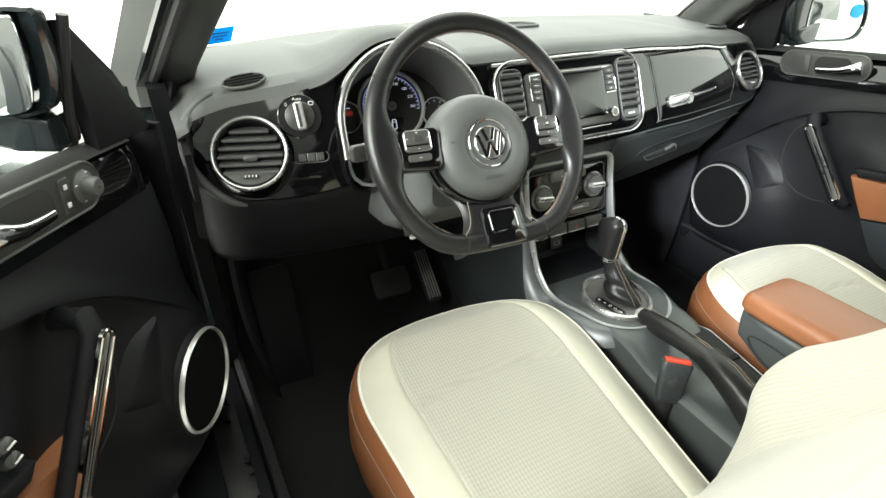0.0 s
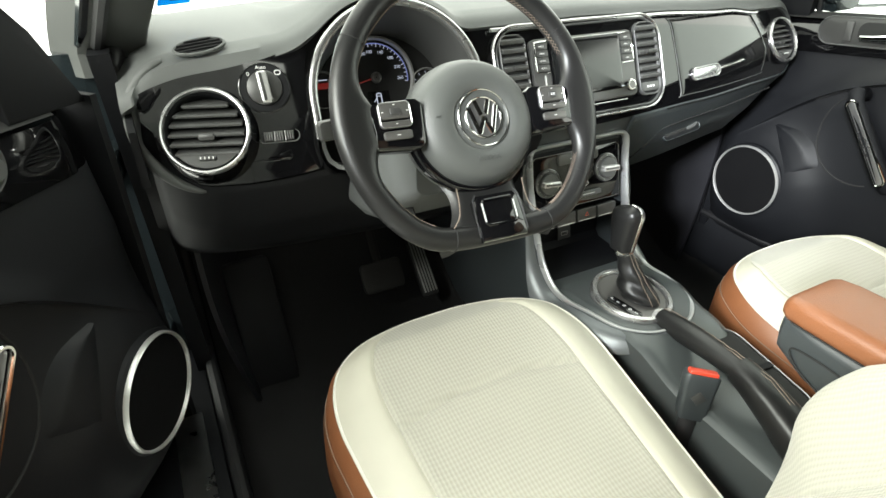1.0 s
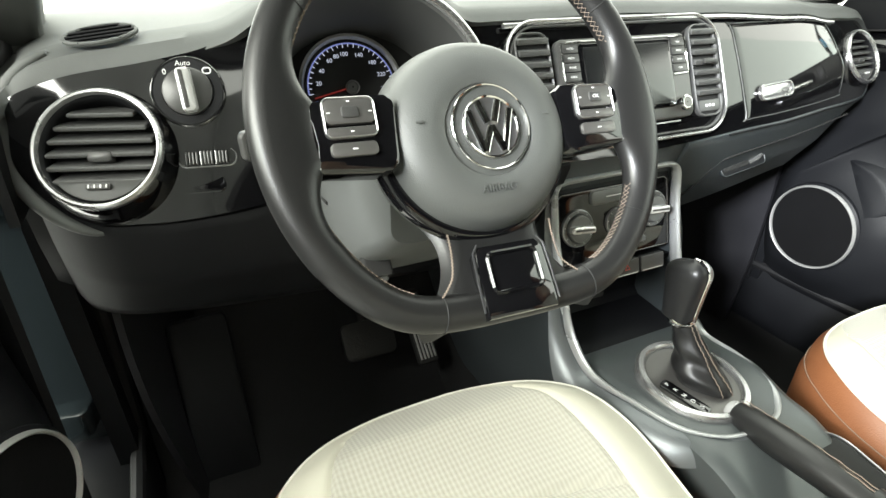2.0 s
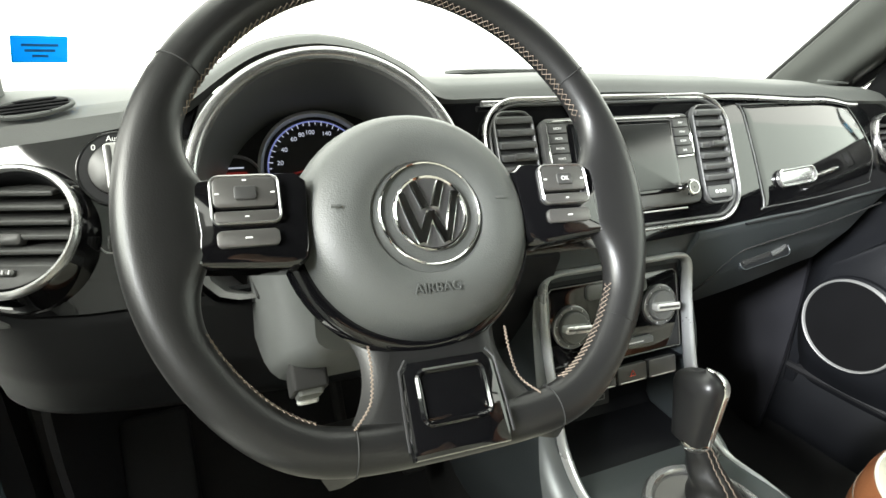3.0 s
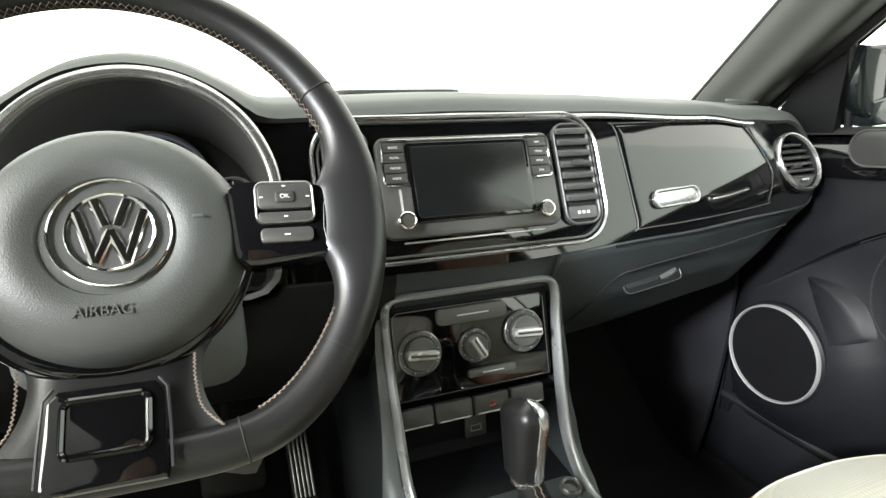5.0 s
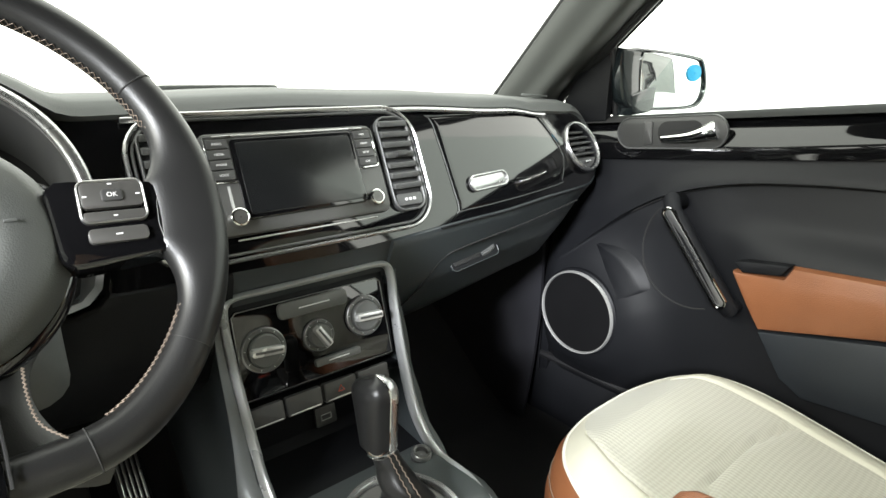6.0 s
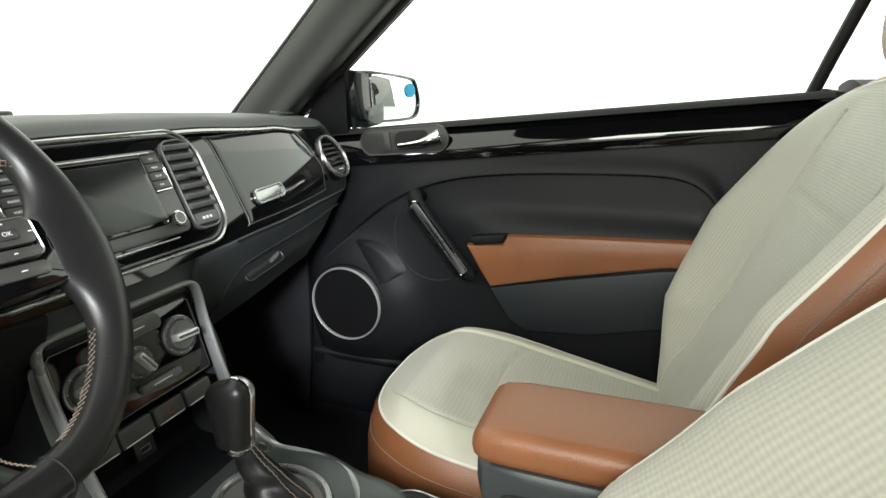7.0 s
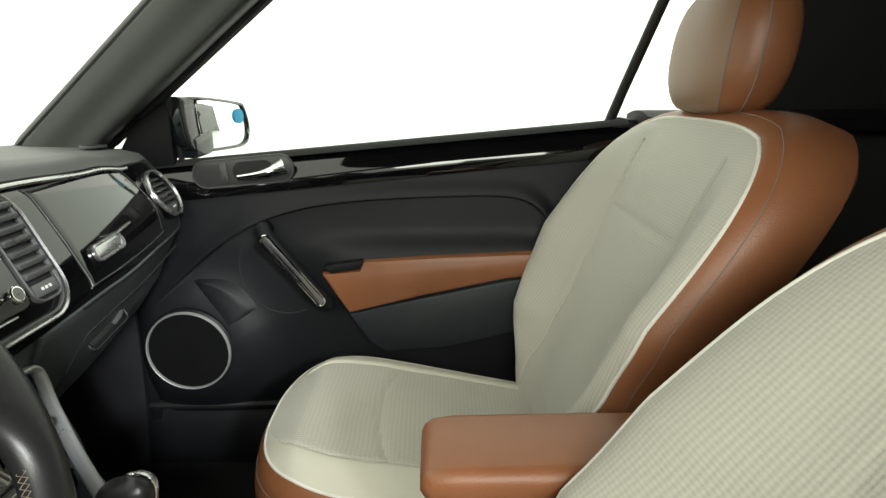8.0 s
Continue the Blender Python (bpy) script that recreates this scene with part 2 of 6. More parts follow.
def smoothpath(pts, n=8, closed=False):
    """Catmull-Rom through the points."""
    P = [Vector(p) for p in pts]
    out, m = [], len(P)
    for i in range(m if closed else m - 1):
        if closed:
            a, b, c, d = P[i - 1], P[i], P[(i + 1) % m], P[(i + 2) % m]
        else:
            a, b, c, d = P[max(i - 1, 0)], P[i], P[i + 1], P[min(i + 2, m - 1)]
        for k in range(n):
            t = k / n
            out.append(0.5 * (2 * b + (c - a) * t + (2 * a - 5 * b + 4 * c - d) * t * t + (3 * b - a - 3 * c + d) * t ** 3))
    if not closed:
        out.append(P[-1])
    return out


def tube(pts, r, n=10, closed=False, up=(0, 0, 1), flat=1.0, taper=None):
    """A round or flattened bar along the points: r across, r * flat along 'up'."""
    P = [Vector(p) for p in pts]
    m, rings = len(P), []
    for i, p in enumerate(P):
        d = (P[(i + 1) % m] - P[i - 1]) if closed else (P[min(i + 1, m - 1)] - P[max(i - 1, 0)])
        d.normalize()
        s = d.cross(Vector(up))
        s = s.normalized() if s.length > 1e-6 else Vector((1, 0, 0))
        w = s.cross(d)
        k = r * (taper(i / (m - 1)) if taper else 1)
        rings.append([p + s * (k * math.cos(2 * math.pi * a / n)) + w * (k * flat * math.sin(2 * math.pi * a / n)) for a in range(n)])
    if closed:
        rings.append(rings[0])
    bm = loft(rings, not closed)
    if closed:
        bmesh.ops.remove_doubles(bm, verts=bm.verts, dist=1e-6)
    return bm


def rrect(w, h, r, n=6):
    out = []
    for cx, cy, a0 in ((w / 2 - r, h / 2 - r, 0), (-w / 2 + r, h / 2 - r, 90), (-w / 2 + r, -h / 2 + r, 180), (w / 2 - r, -h / 2 + r, 270)):
        for k in range(n + 1):
            a = radians(a0 + 90 * k / n)
            out.append((cx + r * math.cos(a), cy + r * math.sin(a)))
    return out


def inset(o, d):
    """The outline o, counter-clockwise, moved inwards by d."""
    m, out = len(o), []
    for i in range(m):
        a, b, c = Vector(o[i - 1]), Vector(o[i]), Vector(o[(i + 1) % m])
        e, f = (b - a), (c - b)
        e = e.normalized() if e.length > 1e-9 else f.normalized()
        f = f.normalized() if f.length > 1e-9 else e
        n = Vector((-e.y - f.y, e.x + f.x))
        n = n.normalized() if n.length > 1e-9 else Vector((-e.y, e.x))
        out.append(tuple(b + n * d))
    return out


def slab(o, depth, bevel=0.001, m=None, back=0.0):
    """A plate of outline o from height back to depth, with a rounded front edge."""
    rings = [[(x, y, back) for x, y in o], [(x, y, depth - bevel) for x, y in o],
             [(x, y, depth - bevel * 0.3) for x, y in inset(o, bevel * 0.3)], [(x, y, depth) for x, y in inset(o, bevel)]]
    bm = loft(rings)
    if m is not None:
        bm.transform(m)
    return bm


def bezel(o, width, depth, m=None, bevel=0.0012, back=0.0):
    """A raised frame that follows the outline o, hollow within."""
    i = inset(o, width)
    rings = [[(x, y, back) for x, y in o], [(x, y, depth - bevel) for x, y in o], [(x, y, depth) for x, y in inset(o, bevel)],
             [(x, y, depth) for x, y in inset(o, width - bevel)], [(x, y, depth - bevel) for x, y in i], [(x, y, back) for x, y in i]]
    rings.append(rings[0])
    bm = loft(rings, False)
    bmesh.ops.remove_doubles(bm, verts=bm.verts, dist=1e-7)
    if m is not None:
        bm.transform(m)
    return bm


def lathe(prof, m=None, n=40, caps=True):
    rings = [[(r * math.cos(2 * math.pi * k / n), r * math.sin(2 * math.pi * k / n), h) for k in range(n)] for r, h in prof]
    bm = loft(rings, caps)
    if m is not None:
        bm.transform(m)
    return bm


def box(w, h, d, m=None, bevel=0.002):
    bm = slab(rrect(w, h, min(bevel * 1.5, w / 2.1, h / 2.1), 3), d / 2, min(bevel, d / 3), None, -d / 2)
    if m is not None:
        bm.transform(m)
    return bm


def words(text, size, depth, m):
    """Raised lettering in the built-in font, centred on the pose m."""
    cu = bpy.data.curves.new("letters", "FONT")
    cu.body, cu.size, cu.extrude, cu.align_x, cu.align_y = text, size, depth, "CENTER", "CENTER"
    ob = bpy.data.objects.new("letters", cu)
    scene.collection.objects.link(ob)
    me = bpy.data.meshes.new_from_object(ob.evaluated_get(bpy.context.evaluated_depsgraph_get()))
    bpy.data.objects.remove(ob)
    bpy.data.curves.remove(cu)
    bm = bmesh.new()
    bm.from_mesh(me)
    bpy.data.meshes.remove(me)
    bm.transform(m)
    return bm


def axes(o, x, z):
    """A pose with its origin at o, its X along x and its Z near z."""
    x, z = Vector(x).normalized(), Vector(z)
    z = (z - x * z.dot(x)).normalized()
    y = z.cross(x)
    return Matrix(((x.x, y.x, z.x, o[0]), (x.y, y.y, z.y, o[1]), (x.z, y.z, z.z, o[2]), (0, 0, 0, 1)))


def lerp(a, b, t):
    return a + (b - a) * t


def table(x, rows):
    """Straight-line look-up in rows of (x, value)."""
    if x <= rows[0][0]:
        return rows[0][1]
    for (a, p), (b, q) in zip(rows, rows[1:]):
        if x <= b:
            t = (x - a) / (b - a)
            t = t * t * (3 - 2 * t)
            return p + (q - p) * t
    return rows[-1][1]


def curve(x, rows):
    """Smooth look-up in rows of (x, value), with no steps at the rows."""
    if x <= rows[0][0]:
        return rows[0][1]
    if x >= rows[-1][0]:
        return rows[-1][1]
    i = max(k for k in range(len(rows) - 1) if rows[k][0] <= x)
    (a, p), (b, q) = rows[i], rows[i + 1]
    lo, hi = rows[max(i - 1, 0)], rows[min(i + 2, len(rows) - 1)]
    m0, m1 = (q - lo[1]) / (b - lo[0]), (hi[1] - p) / (hi[0] - a)
    t, w = (x - a) / (b - a), b - a
    return (2 * t ** 3 - 3 * t * t + 1) * p + (t ** 3 - 2 * t * t + t) * w * m0 + (3 * t * t - 2 * t ** 3) * q + (t ** 3 - t * t) * w * m1


# ---- structure ----
LEFT = Matrix.Translation((-0.03, 0, 0)) @ Matrix.Diagonal((-1, 1, 1, 1))
def plane_sheet(x0, x1, y0, y1, z, n=8):
    return sheet(lambda u, v: (lerp(x0, x1, u), lerp(y0, y1, v), z), n, n)


tagged(part("ground", plane_sheet(-60, 60, -60, 60, -0.14, 4), STUDIO), "white studio floor under the parked car", "floor", kind="structure")

# Unseen walls added to keep sky light off the cabin's left and rear.
tagged(part("light_block_west", box(0.2, 4.9, 6.0, pose(-2.5, -2.85, 2.86)), WALLGREY), "unseen grey wall added to block light beside the parked car", "wall", kind="structure")
tagged(part("light_block_south", box(5.2, 0.2, 6.0, pose(0.0, -5.2, 2.86)), WALLGREY), "unseen grey wall added to block light behind the parked car", "wall", kind="structure")


def carpet(u, v):
    x, y = lerp(-0.76, 0.76, u), lerp(-1.5, 0.78, v)
    rise = max(0.0, (y - 0.46) / 0.3)
    z = 0.17 + 0.26 * rise ** 1.3
    z += 0.26 * math.exp(-(x / 0.11) ** 4)
    z += 0.006 * noise.noise((x * 9, y * 9, 0))
    return (x, y, z)


tagged(part("floor", sheet(carpet, 60, 70, -0.02), CARPET), "black carpet over the cabin floor and tunnel", "carpet", kind="structure")
tagged(part("firewall", sheet(lambda u, v: (lerp(-0.76, 0.76, u), 0.76 + 0.03 * math.sin(3 * u), lerp(0.3, 0.96, v)), 8, 8, 0.02), VOIDP), "black bulkhead behind the pedals", "wall", kind="structure")


def pillar_in(z):
    return Vector((0.70 - 0.35 * (z - 0.978), 0.60 - 1.33 * (z - 0.978), z))


def pillar_out(z):
    return Vector((0.703 - 0.35 * (z - 1.085), 0.29 - 1.39 * (z - 1.085), z))


def a_pillar():
    rings = []
    for k in range(15):
        z = lerp(0.92, 1.43, k / 14)
        a, b = pillar_in(max(z, 0.965)), pillar_out(max(z, 0.965))
        a.z = b.z = z
        m = (a + b) / 2 + Vector((-0.030, -0.020, 0))
        q1, q2 = a + Vector((-0.012, -0.05, 0)), b + Vector((-0.058, -0.004, 0))
        rings.append(smoothpath([a, q1, m + Vector((-0.004, 0, 0)), q2, b], 5) + [ b + Vector((0.035, 0.004, 0)), b + Vector((0.075, 0.06, 0)), a + Vector((0.06, 0.06, 0)), a + Vector((0.025, 0.03, 0))])
    return rings


def hinge_post(label):
    h = thing("hinge_post", (0.80, 0.52, 0.12), label, "door post", "door posts", "structure")
    part("post", loft([[(0.70, 0.475, z), (0.90, 0.485, z), (0.90, 0.78, z), (0.70, 0.78, z)] for z in (0.10, 0.5, 0.955)]), PAINT, h)
    part("seal", tube([(0.715, 0.465, 0.33), (0.712, 0.462, 0.6), (0.708, 0.455, 0.95)], 0.012, 8), RUBBER, h)
    for z in (0.40, 0.78):
        part("hinge", box(0.07, 0.05, 0.045, pose(0.80, 0.468, z, 0, 0, 12), 0.008), PAINT, h)
    return h


hinge_post("black painted door post ahead of the passenger door")
XF[0] = LEFT
hinge_post("black painted door post with hinges of the open door")
XF[0] = Matrix.Identity(4)


def pillar(label):
    p = thing("windscreen_pillar", (0.70, 0.5, 0.93), label, "pillar", "windscreen pillars", "structure")
    part("pillar_trim", loft(a_pillar()), PILLAR, p)
    part("weatherstrip", tube([pillar_out(lerp(0.97, 1.43, k / 12)) + Vector((0.006, -0.006, 0)) for k in range(13)], 0.010, 8), RUBBER, p, "black rubber door seal")
    part("screen_seal", tube([pillar_in(lerp(0.97, 1.43, k / 12)) + Vector((0.012, 0.012, 0)) for k in range(13)], 0.008, 8), RUBBER, p)
    part("frame_flange", sheet(lambda u, v: tuple(pillar_out(lerp(0.97, 1.43, v)) + Vector((lerp(0.006, 0.032, u), lerp(0.0, -0.012, u) + 0.01 * math.sin(math.pi * u), 0))), 6, 12, 0.006), PAINT, p, "gloss black door frame flange")
    part("pillar_foot", loft([[(0.735 + w * x, y, zc + h * q) for x, q in rrect(1, 1, 0.42, 5)] for y, w, h, zc in ((0.425, 0.010, 0.018, 0.936), (0.432, 0.020, 0.034, 0.938), (0.442, 0.030, 0.050, 0.944), (0.455, 0.042, 0.074, 0.955), (0.47, 0.05, 0.094, 0.963), (0.54, 0.05, 0.10, 0.965))]), RUBBER, p, "black rubber foot of the pillar seal")
    # body side below the belt, ahead of the door
    part("kick_panel", sheet(lambda u, v: (lerp(0.688, 0.585, u ** 1.6) + 0.012 * math.sin(math.pi * v) - 0.05 * (1 - v) ** 2, lerp(0.41, 0.77, u), lerp(0.17, 0.70, v)), 14, 14, 0.01), KICK, p, "dark grey kick panel beside the footwell")
    part("body_side", sheet(lambda u, v: (0.735 + 0.03 * v, lerp(0.40, 0.78, u), lerp(0.16, 0.965, v)), 6, 6, 0.03), DOORP, p, "black lower body side panel")
    return p


pillar("grey textured windscreen pillar trim with a black rubber seal")
XF[0] = LEFT
pillar("grey windscreen pillar beside the open driver door")
XF[0] = Matrix.Identity(4)


def screen(u, v):
    z = lerp(0.97, 1.43, v)
    p = pillar_in(z)
    x = lerp(-1, 1, u)
    return (-0.015 + x * (p.x + 0.027), p.y + 0.02 + 0.19 * (1 - x * x) * (1 - 0.55 * v), z + 0.015 * (1 - x * x) * v)


wind = part("window_1", sheet(screen, 24, 10), PANE)
wind.visible_shadow = False
tagged(wind, "clear curved windscreen glass", "windscreen", kind="structure")


def roof(u, v):
    x, y = lerp(-1, 1, u), lerp(0.02, -1.62, v)
    w = 0.64 + 0.03 * math.sin(math.pi * v)
    return (x * w, y + 0.10 * (1 - x * x) * (1 - v), 1.43 + 0.06 * math.sin(math.pi * min(1, v * 0.9 + 0.1)) + 0.035 * (1 - x * x) - 0.30 * v ** 4)


tagged(part("ceiling", sheet(roof, 20, 20, 0.02), CLOTH), "black cloth headlining of the folding roof", "ceiling", kind="structure")
tagged(part("wall_rear", sheet(lambda u, v: (lerp(-0.78, 0.78, u), -1.34 - 0.18 * v, lerp(0.16, 1.42, v)), 8, 8, 0.03), CLOTH), "black cloth wall closing the rear cabin", "wall", kind="structure")


def quarter(label, front, strut):
    q = thing("rear_quarter", (0.72, -1.0, 0.17), label, "side panel", "rear quarters", "structure")
    part("lower_panel", sheet(lambda u, v: (0.70 + 0.05 * v, lerp(front, -1.6, u), lerp(0.16, 1.035, v)), 8, 8, 0.08), CLOTH, q)
    part("shelf", sheet(lambda u, v: (lerp(0.66, 0.80, v), lerp(front + 0.015, -1.5, u), 1.036 + 0.012 * math.sin(math.pi * v)), 10, 6, 0.03), SOFT, q, "black quarter sill")
    if strut:
        part("strut", tube([(0.768, -0.672, 1.02), (0.745, -0.69, 1.09), (0.68, -0.735, 1.26), (0.60, -0.79, 1.44)], 0.012, 10, up=(1, 0, 0), flat=0.7), RUBBER, q, "black slanting window strut")
        part("latch", box(0.03, 0.05, 0.05, pose(0.745, -0.70, 1.005, 10, 0, 0), 0.008), RUBBER, q, "black rubber seal end cap")
    # Driver's side, unseen, reaches further forward, added to block light from behind.
    part("rear_pillar", sheet(lambda u, v: (lerp(0.80, 0.60, v), lerp((-0.92 if strut else -0.72) - 0.14 * v, -1.62, u), lerp(1.03, 1.46, v)), 6, 8, 0.03), CLOTH, q, "black cloth rear roof side")
    return q


quarter("black rear side panel with a slanting window strut", -0.735, True)
XF[0] = LEFT
quarter("black rear side panel behind the open driver door", -0.84, False)
XF[0] = Matrix.Identity(4)


def sill(label):
    s = thing("door_sill", (0.79, 0, 0.12), label, "door sill", "door sills", "structure")
    rings = []
    for y in (0.55, 0.2, -0.2, -0.75):
        rings.append([(0.70, y, 0.15), (0.705, y, 0.30), (0.73, y, 0.335), (0.80, y, 0.34), (0.88, y, 0.31), (0.91, y, 0.22), (0.90, y, 0.10), (0.72, y, 0.10)])
    part("sill_beam", loft(rings), DOORP, s)
    part("scuff_plate", box(0.05, 0.75, 0.004, pose(0.775, -0.1, 0.342), 0.001), STEEL, s, "brushed steel scuff plate")
    part("door_seal", tube([(0.715, 0.5, 0.345), (0.715, 0.1, 0.35), (0.715, -0.7, 0.35)], 0.011, 8), RUBBER, s)
    return s


sill("black painted door sill with a steel scuff plate")
XF[0] = LEFT
sill("black door sill below the open driver door")
XF[0] = Matrix.Identity(4)


# ---- dashboard ----
def ends(x):
    """How far along its half of the dashboard a place lies; the passenger half is shorter."""
    return -x if x < 0 else x + 0.042 * max(0.0, min(1.0, (x - 0.45) / 0.15))


def zt(x):
    e = ends(x)
    if e > 0.671:
        return 0.883 + 0.0725 * math.sqrt(max(0.0, 1 - ((e - 0.671) / 0.078) ** 2))
    return table(e, [(0, 0.984), (0.18, 0.98), (0.4, 0.971), (0.53, 0.960), (0.671, 0.9555)])


def zb(x):
    e = ends(x)
    if x < 0:
        if e > 0.664:
            return 0.883 - 0.091 * math.sqrt(max(0.0, 1 - ((e - 0.664) / 0.085) ** 2))
        return curve(e, [(0, 0.80), (0.2, 0.805), (0.35, 0.808), (0.48, 0.806), (0.55, 0.797), (0.61, 0.792), (0.664, 0.792)])
    if e > 0.671:
        return 0.883 - 0.0675 * math.sqrt(max(0.0, 1 - ((e - 0.671) / 0.078) ** 2))
    return table(e, [(0, 0.80), (0.3, 0.810), (0.5, 0.816), (0.671, 0.8155)])


def yf(x, z):
    return 0.205 + 0.44 * (z - 0.81) + 0.055 * (abs(x) / 0.64) ** 3


def FM(x, z, out=0.0):
    s = 0.055 * 3 * (abs(x) / 0.64) ** 2 / 0.64 * (1 if x > 0 else -1)
    m = axes((x, yf(x, z), z), (1, s, 0), (0, -0.915, 0.403))
    return m @ Matrix.Translation((0, 0, out))


CX, CZ, CR = -0.372, 0.906, 0.138


def hood_edge(z):
    return math.sqrt(max(0.0, CR ** 2 - ((z - CZ) / 0.915) ** 2)) if z > CZ else CR


HOODLINE = [(-0.775, 0.895), (-0.735, 0.920), (-0.70, 0.933), (-0.67, 0.940), (-0.62, 0.947), (-0.585, 0.953), (-0.555, 0.959), (-0.52, 0.971), (-0.49, 0.992), (-0.46, 1.013), (-0.43, 1.0285), (-0.40, 1.0360), (-0.372, 1.0385)]


def zhood(x):
    """The lower edge of the padded top, which rises over the instruments."""
    if x < CX:
        return curve(x, HOODLINE)
    d = x - CX
    h = CZ + 0.915 * math.sqrt(max(0.0, 0.144 ** 2 - d * d)) if d < 0.144 else CZ - 0.9 * (d - 0.144)
    a = zt(x)
    k = 0.018
    return a + k * math.log(1 + math.exp(min(40, (h - a) / k))) - 0.35 * k * math.log(2) * math.exp(-abs(h - a) / k)


dash = thing("dashboard", (0, 0.4, 0.62), "grey and gloss black car dashboard with silver trims", "dashboard")


def pad(u, v):
    x = -0.012 + 0.757 * math.sin(math.pi * (u - 0.5))
    z0 = zhood(x)
    y0 = yf(x, z0) - 0.026 * max(0.0, min(1.0, (z0 - zt(x)) / 0.03))
    yb = 0.83 - 0.2 * (x / 0.72) ** 2
    zb_ = 0.978
    lip = 1 - 0.45 * max(0.0, min(1.0, (z0 - zt(x)) / 0.04)) + 0.42 * max(0.0, min(1.0, (zt(x) + 0.004 - z0) / 0.018)) * (1 if x < CX else 0)
    if v < 0.16:
        prof = [(0, 0.020, -0.016), (0.04, 0.004, -0.012), (0.08, -0.008, 0.0), (0.12, 0.004, 0.014), (0.16, 0.035, 0.021)]
        for (a, dy, dz), (b, ey, ez) in zip(prof, prof[1:]):
            if v <= b + 1e-9:
                t = (v - a) / (b - a)
                return (x, y0 + lerp(dy, ey, t), z0 + lerp(dz, ez, t) * lip)
    t = (v - 0.16) / 0.84
    drop = t * t * (3 - 2 * t)
    return (x, lerp(y0 + 0.035, yb, t), lerp(z0 + 0.021 * lip, zb_, min(1, drop * (1 + 0.6 * max(0.0, min(1.0, (z0 - 0.985) / 0.035))))) + 0.004 * math.sin(math.pi * t))


part("pad", sheet(pad, 190, 50), PAD, dash, "grey grained soft dashboard top")


def fascia_right(u, v):
    xa = CX + hood_edge(lerp(zb(-0.24), zt(-0.24), v)) + 0.004
    x = lerp(xa, 0.7065, 1 - (1 - u) ** 1.5)
    z = lerp(zb(x), max(zt(x), zhood(x) - 0.004) + 0.002, v)
    return (x, yf(x, z) - 0.006 * math.sin(math.pi * v), z)


def fascia_left(u, v):
    xa = CX - hood_edge(lerp(zb(-0.52), CZ + 0.075, v)) - 0.004
    x = lerp(xa, -0.745, 1 - (1 - u) ** 1.7)
    z = lerp(zb(x), zhood(x) - 0.002, v)
    return (x, yf(x, z) - 0.006 * math.sin(math.pi * v), z)


VENTS = ((-0.656, 0.864, 0.056), (0.628, 0.884, 0.046))


def pierced(bm, thick):
    """The fascia with the round vent openings cut through."""
    gone = []
    for f in bm.faces:
        c = f.calc_center_median()
        if any((c.x - x) ** 2 + ((c.z - z) / 0.915) ** 2 < r * r for x, z, r in VENTS):
            gone.append(f)
    bmesh.ops.delete(bm, geom=gone, context="FACES")
    bmesh.ops.solidify(bm, geom=bm.faces[:], thickness=thick)
    return bm


part("fascia", pierced(sheet(fascia_right, 240, 40), 0.008), PIANO, dash, "gloss black fascia panel")
part("fascia", pierced(sheet(fascia_left, 80, 40, 0, True), -0.008), PIANO, dash, "gloss black fascia panel")


def strip(x0, x1, f, out, r, flat=1.0, n=50):
    return tube([Vector((x, yf(x, f(x)) - out, f(x))) for x in [lerp(x0, x1, k / n) for k in range(n + 1)]], r, 8, flat=flat)


def end_cap(sgn):
    """The plate that closes the dashboard at its end."""
    e = -0.766 if sgn < 0 else 0.742

    def f(u, v):
        y = lerp(0.275, 0.66, u)
        return (e, y, lerp(0.80, 0.884 + 0.09 * u, v))
    return sheet(f, 8, 12, -0.01 * sgn, sgn < 0)


roll = []
for k in range(41):
    a = radians(lerp(112, 258, k / 40))
    x, z = -0.664 + 0.094 * math.cos(a), 0.873 + 0.093 * math.sin(a)
    roll.append(Vector((x, yf(max(x, -0.75), z) + 0.008 + 0.05 * max(0.0, -0.70 - x), z)))
part("edge_roll", tube(roll, 0.0125, 14, up=(0, 1, 0), flat=1.3, taper=lambda t: 0.25 + 0.75 * math.sin(math.pi * t) ** 0.6), PAD, dash, "soft grey roll round the fascia end")
part("end_cap", end_cap(1), SOFT, dash, "black dashboard end")
part("end_cap", end_cap(-1), SOFT, dash, "black dashboard end")
part("upper_trim", strip(-0.19, 0.52, lambda x: zt(x) - 0.006, 0.009, 0.0035), CONSOLEMETAL, dash, "thin satin silver upper trim strip")
part("lower_trim", strip(0.2, 0.60, lambda x: zb(x) - 0.003, 0.003, 0.0018), SOFT, dash)


def under(sgn):
    def f(u, v):
        x = sgn * lerp(0.112, 0.768 if sgn < 0 else 0.742, 1 - (1 - u) ** 1.6)
        z0 = zb(x)
        y0 = yf(x, z0)
        low = table(abs(x), [(0.1, 0.612), (0.55, 0.640), (0.68, 0.74), (0.76, 0.80)]) if sgn > 0 else 0.605
        prof = [(0, 0.002, 0.0), (0.06, -0.004, -0.02), (0.5, 0.035, -0.5), (0.8, 0.08, -0.85), (0.93, 0.12, -1.0), (1.0, 0.20, -0.97)]
        for (a, dy, dz), (b, ey, ez) in zip(prof, prof[1:]):
            if v <= b + 1e-9:
                t = (v - a) / (b - a)
                q = lerp(dz, ez, t)
                return (x, y0 + lerp(dy, ey, t), z0 + q * (z0 - low))
    return sheet(f, 60, 24, -0.012, sgn < 0)


